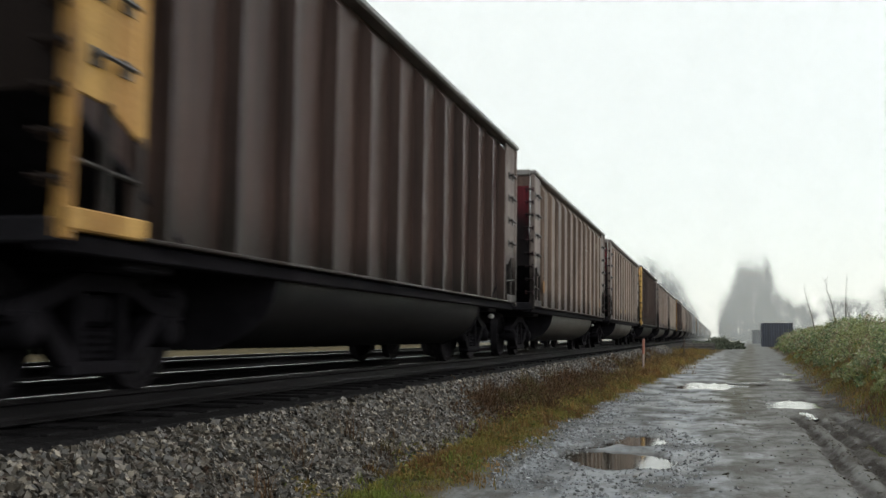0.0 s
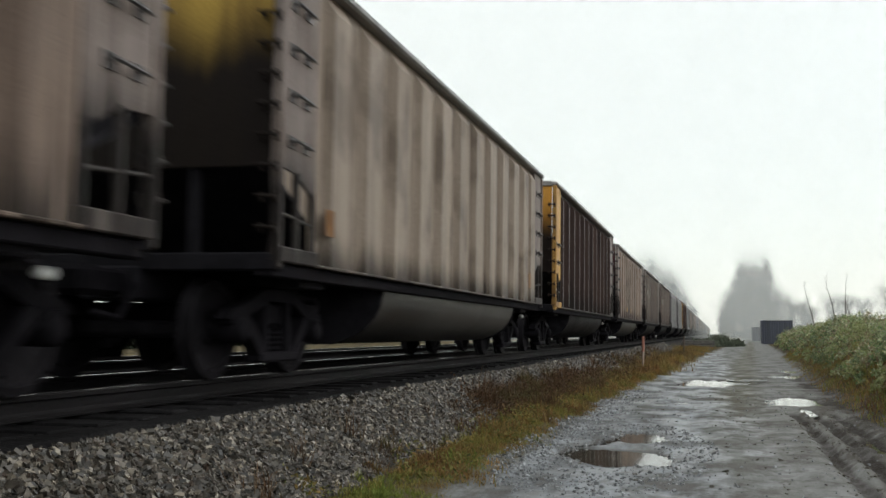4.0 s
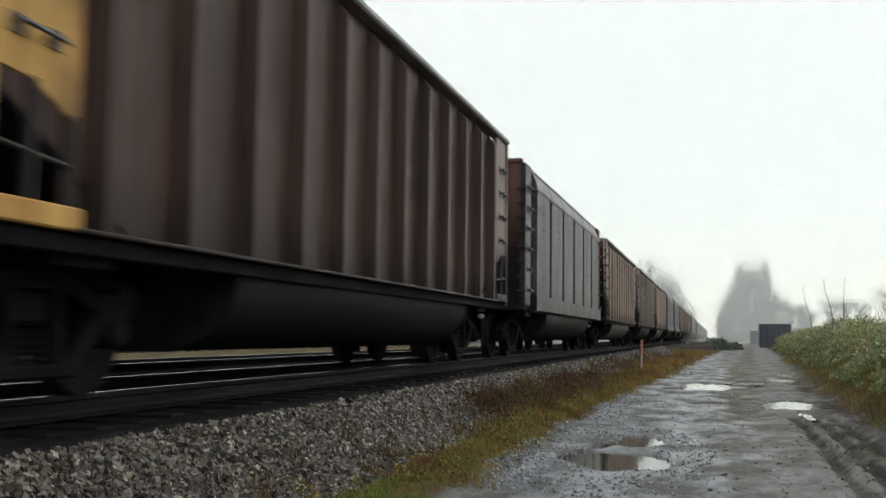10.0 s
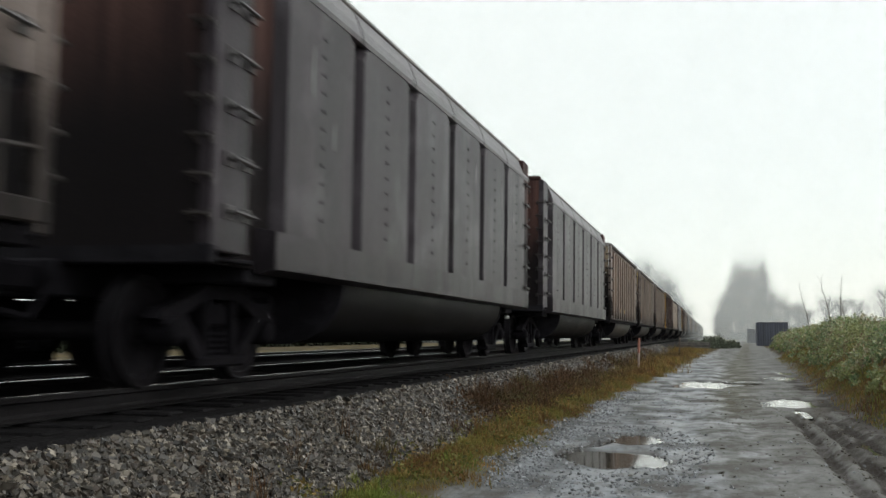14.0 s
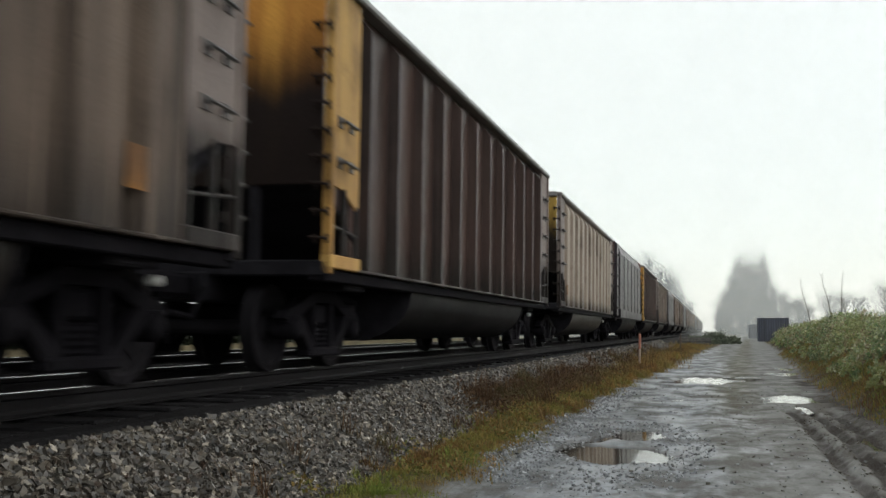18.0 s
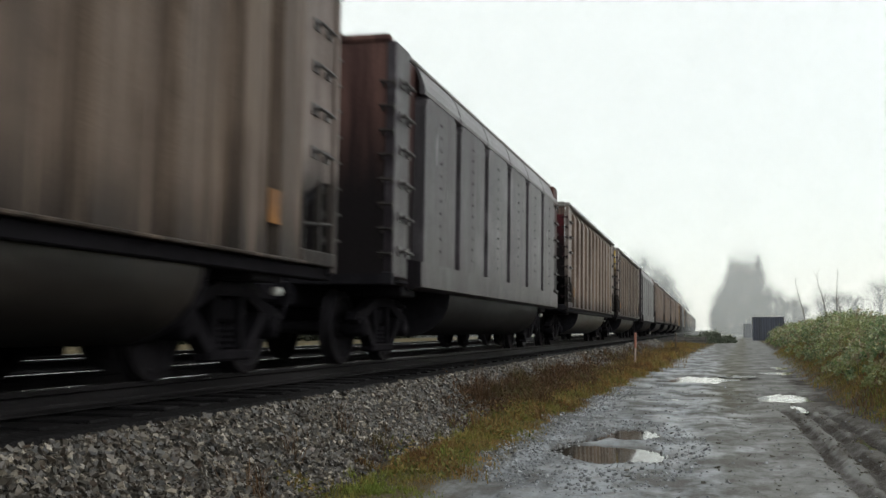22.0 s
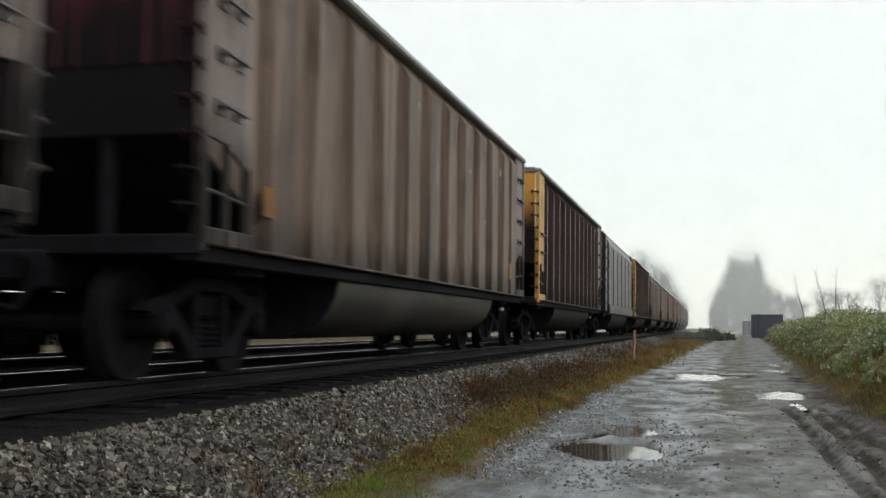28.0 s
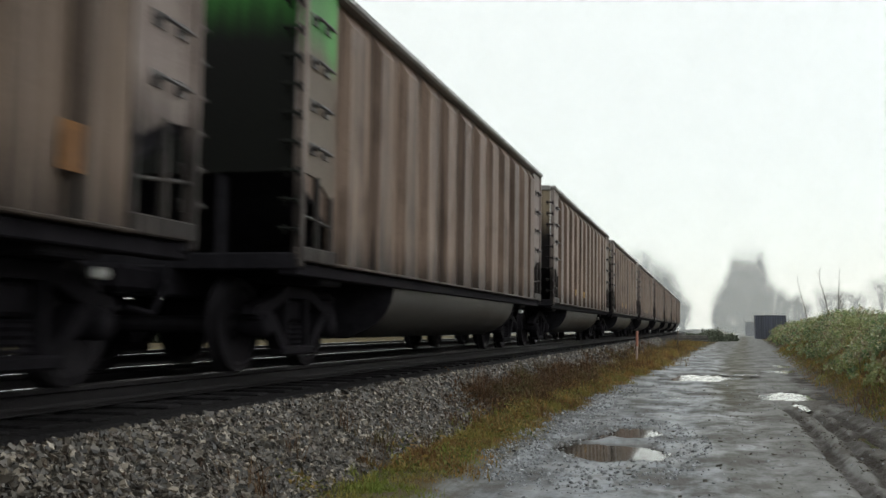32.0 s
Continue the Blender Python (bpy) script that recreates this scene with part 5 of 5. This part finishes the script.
    drift("tussocks", "bent tussocks of rusty and yellow grass on the verge", M_GRASS, 230, 110, 12, 36, -2.95, -0.08, (0.16, 0.38), (0.12, 0.3))
    drift("tussocks", "low green tussocks at the foot of the ballast", M_GREENGRASS, 120, 110, 6.8, 17, -2.95, -0.2, (0.06, 0.17), (0.1, 0.24), 0.9)
    drift("tussocks", "rusty brown dead tussock among green grass", M_GRASS, 7, 260, 8.0, 9.6, -2.9, -0.5, (0.12, 0.22), (0.14, 0.22), 0.9)
    drift("dead_weeds", "dark brown thicket of dead weeds on the ballast foot", M_DEADWEED, 110, 190, 14.5, 24, -3.35, -0.5, (0.25, 0.52), (0.14, 0.32), 0.5)
    drift("dead_weeds", "dark brown dead weeds along the ballast foot", M_DEADWEED, 120, 120, 24, 60, -3.5, -0.7, (0.25, 0.55), (0.2, 0.45), 0.5)


LEAF_F = np.array([[0, 1, 5], [1, 4, 5], [1, 2, 4], [2, 3, 4]])
LEAF = [np.array([(0, 0, 0), (0.32, 0.3, 0.07), (0.3, 0.65, 0.05), (0, 1, -0.06), (-0.3, 0.65, 0.05), (-0.32, 0.3, 0.07)]),
        np.array([(0, 0, 0), (0.26, 0.25, 0.1), (0.24, 0.6, 0.06), (0, 1, -0.15), (-0.24, 0.6, 0.06), (-0.26, 0.25, 0.1)])]


def make_weeds():
    rng = np.random.default_rng(29)
    for name, label, m, per, y0, y1, x0, x1, high, paint in (
            ("weed_clumps", "dead brown weed clumps along the foot of the ballast", 60, 110, 13, 36, -3.2, -2.4, (0.12, 0.42), M_DEADWEED),
            ("weed_clumps", "low green and rusty weeds in the verge grass", 75, 80, 7, 34, -2.9, -2.1, (0.06, 0.2), M_WEED_GREEN)):
        cy, cx = y0 + (y1 - y0) * rng.random(m) ** 1.1, rng.uniform(x0, x1, m)
        i = rng.integers(0, m, m * per)
        wide = rng.uniform(0.07, 0.2, m)[i]
        x, y = cx[i] + rng.normal(0, 1, m * per) * wide, cy[i] + rng.normal(0, 1, m * per) * wide
        z = np.where(x < -2.72, slope_z(x), land(x, y)) + rng.uniform(*high, m)[i] * rng.random(m * per)
        s = rng.uniform(0.02, 0.07, m * per)
        tagged(new(name, scatter(name, LEAF, LEAF_F, np.stack([x, y, z], -1), any_turn(rng, m * per), np.stack([s * 0.6, s, s], -1), paint)), label, "weeds", kind="stuff")


def make_brambles():
    rng = np.random.default_rng(31)

    def clump(n, y0, y1, size, bias, per):
        # mounds of leaves heaped on the bank, with gaps between them
        m = n // per
        cy = y0 + (y1 - y0) * rng.random(m) ** bias
        cu = 2.6 + 2.9 * rng.random(m)
        r = (0.12 + 0.42 * rng.random(m) ** 1.6) * (0.75 + 0.4 * np.abs(bumps(cu * 0.9, cy * 0.6))) * (0.45 + 0.55 * step(cu, 2.6, 3.3))
        i = rng.integers(0, m, n)
        d = rng.normal(size=(n, 3)); d /= np.linalg.norm(d, axis=1)[:, None]
        d[:, 2] = np.abs(d[:, 2]) * 1.1 - 0.15
        rad = r[i] * (0.6 + 0.45 * rng.random(n) ** 0.5)
        sprig = rng.random(n) > 0.965
        rad = np.where(sprig, rad * rng.uniform(1.1, 1.5, n), rad)
        x, y = cu[i] + lane_shift(cy[i]) + d[:, 0] * rad, cy[i] + d[:, 1] * rad * 1.2
        z = land(cu[i] + lane_shift(cy[i]), cy[i]) + 0.3 * r[i] + d[:, 2] * rad * 0.95 - 0.05
        s = rng.uniform(*size, n)
        return scatter("bramble_leaves", LEAF, LEAF_F, np.stack([x, y, z], -1), any_turn(rng, n), np.stack([s, s, s], -1), M_LEAF)

    for n, y0, y1, size, bias, per in ((100000, 11, 44, (0.03, 0.085), 1.25, 130), (26000, 42, 104, (0.07, 0.17), 1.0, 60)):
        tagged(new("bramble_leaves", clump(n, y0, y1, size, bias, per)), "tangled green brambles with yellowing leaves covering the bank", "brambles", kind="stuff")
    # arching bare canes
    c = chunk()
    for _ in range(170):
        y = 12 + 50 * rng.random() ** 1.3
        x = 2.6 + 1.6 * rng.random() + float(lane_shift(np.array(y)))
        p = Vector((x, y, float(land(x, y))))
        d = Vector((rng.normal(0, 0.5), rng.normal(0, 0.5), 1.0)).normalized()
        for k in range(5):
            q = p + d * rng.uniform(0.1, 0.17)
            tube(c, p, q, 0.006 - k * 0.0008, n=4)
            d = (d + Vector((rng.normal(0, 0.15), rng.normal(0, 0.15), -0.22))).normalized()
            p = q
    tagged(new("bramble_canes", to_mesh("bramble_canes", c, M_TWIG)), "thin brown bramble canes arching over the bank", "brambles", kind="stuff")


def make_sapling(x, y, tall, lean, seed):
    rng = np.random.default_rng(seed)
    base = tagged(new("bare_sapling", None), "thin leafless sapling standing in the brambles", "sapling", "saplings on the bank")
    base.location = (x, y, float(land(x, y)) - 0.05)
    c = chunk()
    p, d = Vector((0, 0, 0)), Vector((lean, 0, 1)).normalized()
    side, line = [], [p.copy()]
    for k in range(9):
        q = p + d * tall / 9
        line.append(q.copy())
        if k > 2:
            side.append((q.copy(), k))
        d = (d + Vector((rng.normal(0, 0.07), rng.normal(0, 0.07), 0.05))).normalized()
        p = q
    bent_tube(c, line, [0.04 * (1 - k / 10) for k in range(10)])
    part("trunk", c, M_TWIG, base)
    for q, k in side:
        for _ in range(2):
            c = chunk()
            e = Vector((rng.normal(0, 0.5), rng.normal(0, 0.5), 0.9)).normalized() * rng.uniform(0.1, 0.26)
            h = q + e
            w = h + e * 0.5 + Vector((0, 0, 0.08))
            v = [(a.x + dx, a.y + dy, a.z) for a, r in ((q, 0.012), (h, 0.008), (w, 0.003)) for dx, dy in ((r, 0), (-r / 2, r), (-r / 2, -r))]
            put(c, v, [(b + i, b + (i + 1) % 3, b + 3 + (i + 1) % 3, b + 3 + i) for b in (0, 3) for i in range(3)])
            part("twig", c, M_TWIG, base)


for k, (sx, sy, sh, sl) in enumerate(((5.2, 60.0, 2.8, -0.03), (5.8, 55.0, 3.0, -0.02), (6.15, 55.0, 2.95, 0.05), (5.95, 50.0, 1.7, -0.08))):
    make_sapling(sx, sy, sh, sl, 40 + k)


# ---------- markers, sheds, distant bushes and trees ----------
def make_marker(x, y, tall, label, foot, sleeve):
    base = tagged(new("marker_post", None), label, "marker post", "line-side marker posts")
    base.location = (x, y, float(land(x, y)) - 0.03)
    c = chunk()
    tube(c, (0, 0, 0), (0.02, 0, tall * 0.55), 0.036, n=10)
    part("post", c, foot, base)
    c = chunk()
    tube(c, (0.02, 0, tall * 0.55), (0.035, 0, tall * 0.97), 0.042, n=10)
    tube(c, (0.035, 0, tall * 0.97), (0.035, 0, tall), 0.042, 0.02, n=10)
    part("sleeve", c, sleeve, base)


make_marker(-2.36, 35.0, 1.12, "slim orange and white marker post in the verge grass", M_POST_WHITE, M_POST_RED)
make_marker(-1.95, 66.0, 1.05, "slim brownish marker post beside the lane", M_POST_BROWN, M_POST_BROWN)


def make_container(x, y, wide, long, tall, label):
    box = tagged(new("steel_container", None), label, "container", "containers at the end of the lane")
    box.location = (x, y, float(land(x, y)) - 0.05)
    c = chunk()
    cbox(c, -wide / 2 + 0.05, wide / 2 - 0.05, -long / 2 + 0.05, long / 2 - 0.05, 0.05, tall - 0.03, 0.02)
    part("shell", c, M_SHED, box)
    k = int(wide / 0.28)
    for i in range(k):
        c = chunk()
        a = -wide / 2 + 0.1 + i * (wide - 0.2) / k
        prism(c, [(a, -long / 2 + 0.052), (a + 0.05, -long / 2 + 0.01), (a + 0.14, -long / 2 + 0.01), (a + 0.19, -long / 2 + 0.052)], 0.15, tall - 0.15, "z")
        part("corrugation", c, M_SHED, box)
    for sx in (-1, 1):
        c = chunk()
        cbox(c, sx * wide / 2 - 0.08, sx * wide / 2 + 0.02, -long / 2 - 0.01, -long / 2 + 0.12, 0, tall, 0.01)
        part("corner_post", c, M_SHED, box)
    c = chunk()
    cbox(c, -wide / 2, wide / 2, -long / 2, long / 2, tall - 0.05, tall + 0.03, 0.02)
    part("roof", c, M_SHED, box)


make_container(7.3, 138.0, 3.6, 6.0, 2.95, "dark blue-grey steel container in the fog beside the lane")
make_container(7.6, 193.0, 3.0, 6.0, 2.45, "dim grey container farther along the foggy lane")


def make_timber_stack():
    stack = tagged(new("timber_stack", None), "low stack of old grey railway ties", "timber stack")
    stack.location = (-1.6, 92.0, float(land(-1.6, 92.0)))
    c = chunk()
    cbox(c, -1.3, 1.3, -0.11, 0.11, 0, 0.2, 0.02)
    me = to_mesh("old_tie", c, M_TIMBER)
    for k in range(3):
        for i in range(4 - k):
            ob = part("old_tie", me, None, stack)
            ob.location = (random.uniform(-0.2, 0.2), i * 0.3 + k * 0.15, k * 0.21)
            ob.rotation_euler = (0, 0, random.uniform(-0.08, 0.08))


make_timber_stack()


def make_bush(x, y, wide, tall, seed, n=2600):
    rng = np.random.default_rng(seed)
    base = tagged(new("bush", None), "dark green rounded bush in the mist beside the lane", "bush", "bushes by the track")
    base.location = (x, y, float(land(x, y)))
    c = chunk()
    for _ in range(9):
        a = rng.uniform(0, 6.28)
        tube(c, (0, 0, -0.05), (0.35 * wide * math.cos(a), 0.35 * wide * math.sin(a), tall * 0.75), 0.03, 0.01, 5)
    part("stem", c, M_TWIG, base)
    d = rng.normal(size=(n, 3)); d /= np.linalg.norm(d, axis=1)[:, None]
    d[:, 2] = np.abs(d[:, 2])
    lump = 0.75 + 0.25 * np.sin(d[:, 0] * 6 + seed) * np.sin(d[:, 1] * 5 + 1)
    p = d * (rng.random((n, 1)) ** 0.35) * lump[:, None] * np.array([wide / 2, wide / 2, tall])
    s = rng.uniform(0.1, 0.24, n)
    part("crown", scatter("crown", LEAF, LEAF_F, p, any_turn(rng, n), np.stack([s, s, s], -1), M_BUSH), None, base)


for bx, by, bw, bh, bs in ((0.6, 106, 2.6, 1.25, 1), (-0.7, 103, 2.2, 0.9, 2), (1.9, 109, 2.0, 0.9, 3), (-1.9, 112, 2.0, 0.8, 4), (0.2, 118, 3.4, 1.5, 5)):
    make_bush(bx, by, bw, bh, bs)


def make_tree(x, y, tall, wide, seed, twigs=2600, slim=1.0, crest=0.66):
    """A leafless tree: tapered trunk, rising limbs and a haze of fine twigs."""
    rng = np.random.default_rng(seed)
    tree = tagged(new("bare_tree", None), "tall leafless tree, grey and dim in the fog", "tree", "trees in the fog")
    tree.location = (x, y, -0.1)
    c = chunk()
    tube(c, (0, 0, 0), (0, 0, tall * 0.45), 0.028 * tall / 2, 0.014 * tall / 2, 8)
    tube(c, (0, 0, tall * 0.45), (rng.normal(0, 0.4), 0, tall * 0.97), 0.014 * tall / 2, 0.03, 8)
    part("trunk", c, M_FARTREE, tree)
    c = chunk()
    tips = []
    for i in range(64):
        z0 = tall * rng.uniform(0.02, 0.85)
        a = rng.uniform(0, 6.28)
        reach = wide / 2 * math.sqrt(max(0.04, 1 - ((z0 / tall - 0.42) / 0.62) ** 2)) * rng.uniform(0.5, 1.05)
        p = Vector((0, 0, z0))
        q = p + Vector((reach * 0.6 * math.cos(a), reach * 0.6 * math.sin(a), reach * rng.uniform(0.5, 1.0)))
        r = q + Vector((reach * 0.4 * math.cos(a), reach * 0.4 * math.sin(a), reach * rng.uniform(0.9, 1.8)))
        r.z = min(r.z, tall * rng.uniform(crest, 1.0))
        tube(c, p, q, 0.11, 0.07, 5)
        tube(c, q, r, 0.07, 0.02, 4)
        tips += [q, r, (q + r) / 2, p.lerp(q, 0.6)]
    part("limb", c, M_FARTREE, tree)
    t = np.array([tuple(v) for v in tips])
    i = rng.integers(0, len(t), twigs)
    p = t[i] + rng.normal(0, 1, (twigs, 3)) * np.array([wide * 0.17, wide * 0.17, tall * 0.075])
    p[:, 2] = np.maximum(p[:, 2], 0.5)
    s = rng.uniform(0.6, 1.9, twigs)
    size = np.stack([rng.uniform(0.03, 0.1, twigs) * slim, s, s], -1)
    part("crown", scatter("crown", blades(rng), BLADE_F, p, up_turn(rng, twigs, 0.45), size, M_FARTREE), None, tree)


for k, (tx, ty, th, tw) in enumerate(((3.4, 384, 10, 4.5), (4.8, 378, 16, 4.5), (6.8, 390, 22, 4.5), (8.2, 382, 27, 4.5), (9.8, 388, 30.5, 4.5), (11.8, 384, 27.5, 5), (13.8, 380, 28.5, 5), (15.6, 390, 26.5, 4.5), (17.4, 384, 30, 4), (19.0, 392, 27, 4), (20.8, 386, 18, 5),
                                      (23.5, 384, 15, 5), (26.5, 390, 12, 5), (29.5, 388, 13, 5), (5.0, 372, 14, 7), (10.0, 368, 17, 8), (14.5, 370, 16, 8), (18.5, 372, 13, 7), (3.0, 374, 7, 4), (12.0, 376, 23, 7), (16.0, 377, 21, 6))):
    make_tree(tx, ty, th, tw, 100 + k, 4300, 0.55, crest=0.66)
for k, (tx, ty, th, tw) in enumerate(((-25, 330, 21, 6), (-21.5, 320, 25, 6), (-18.5, 325, 26.5, 6), (-15.5, 330, 23.5, 6), (-12.5, 335, 21, 6), (-10.5, 345, 15, 5), (-8.5, 360, 11, 5), (-29, 325, 17, 7), (-14.0, 320, 17, 7), (-19, 316, 18, 8))):
    make_tree(tx, ty, th, tw, 140 + k, 3600, 0.55, crest=0.66)
for k, (tx, ty, th, tw) in enumerate(((33, 400, 11, 8), (42, 410, 17, 9), (47, 415, 16, 9), (52, 405, 15, 9), (60, 400, 21, 10), (66, 405, 22, 10), (74, 400, 18, 10))):
    make_tree(tx, ty, th * 0.9, tw, 170 + k, 3000, 0.4, crest=0.9)


def make_hedge(name, label, x0, x1, y0, y1, tall, n, size, material, seed):
    """A dense strip of brush along a line in the distance."""
    rng = np.random.default_rng(seed)
    t = rng.random(n)
    x, y = x0 + (x1 - x0) * t + rng.normal(0, 0.8, n), y0 + (y1 - y0) * t + rng.normal(0, 0.8, n)
    top = tall * (0.78 + 0.22 * bumps(x * 0.3, y * 0.3))
    z = top * rng.random(n) ** 0.8
    s = rng.uniform(*size, n)
    tagged(new(name, scatter(name, LEAF, LEAF_F, np.stack([x, y, z], -1), any_turn(rng, n), np.stack([s, s, s], -1), material)), label, "hedge", kind="stuff")


make_hedge("far_hedge", "dark hedge across the field beyond the tracks", -42, -44, 5, 330, 2.3, 22000, (0.35, 0.9), M_HEDGE, 61)
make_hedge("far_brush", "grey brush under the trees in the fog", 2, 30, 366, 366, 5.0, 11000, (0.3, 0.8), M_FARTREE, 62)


def make_fog():
    for y in (146, 176, 210, 244, 276, 308, 340, 364):
        c = chunk()
        put(c, [(-900, y, -0.5), (900, y, -0.5), (900, y, 160), (-900, y, 160)], [(0, 1, 2, 3)])
        tagged(new("fog", to_mesh("fog", c, M_FOG)), "thin white ground fog across the fields", "fog", "banks of fog", "structure")


make_fog()
make_grass()
make_weeds()
make_brambles()
make_ballast()
make_ties()


# ---------- what moves: the train rolls by, its wheels turn ----------
def travelled(t):
    """Wagon lengths that have gone by, gently gaining speed."""
    return -1.3853 + 1.20133 * t + 0.000319565 * t * t


LEAN = 0.7  # degrees: the wagons lean a little to the lane on the canted track


def motions():
    for i, car in enumerate(WAGONS):
        n = i + FIRST_WAGON

        def place(t, n=n):
            return (n - travelled(t)) * LONG - 0.964 + HALF

        walk(car, [(t, pose(TRACK_1, place(t), RAIL_TOP, 0, LEAN, 0)) for t in range(0, 33, 4)])
        # the wheels turn while the wagon is near enough for it to show
        times = [k / 30 for k in range(0, 961) if -14 < place(k / 30) < 34]
        for o in car.children_recursive:
            if o.name.startswith("wheelset") and times:
                x, y, z = o.location
                rows = [(t, pose(x, y, z, math.degrees((travelled(t) - travelled(times[0])) * LONG / WHEEL_R) % 360)) for t in times]
                if times[0] > 0:
                    rows.insert(0, (0.0, rows[0][1]))
                if times[-1] < 31.99:
                    rows.append((32.0, rows[-1][1]))
                walk(o, rows)


motions()
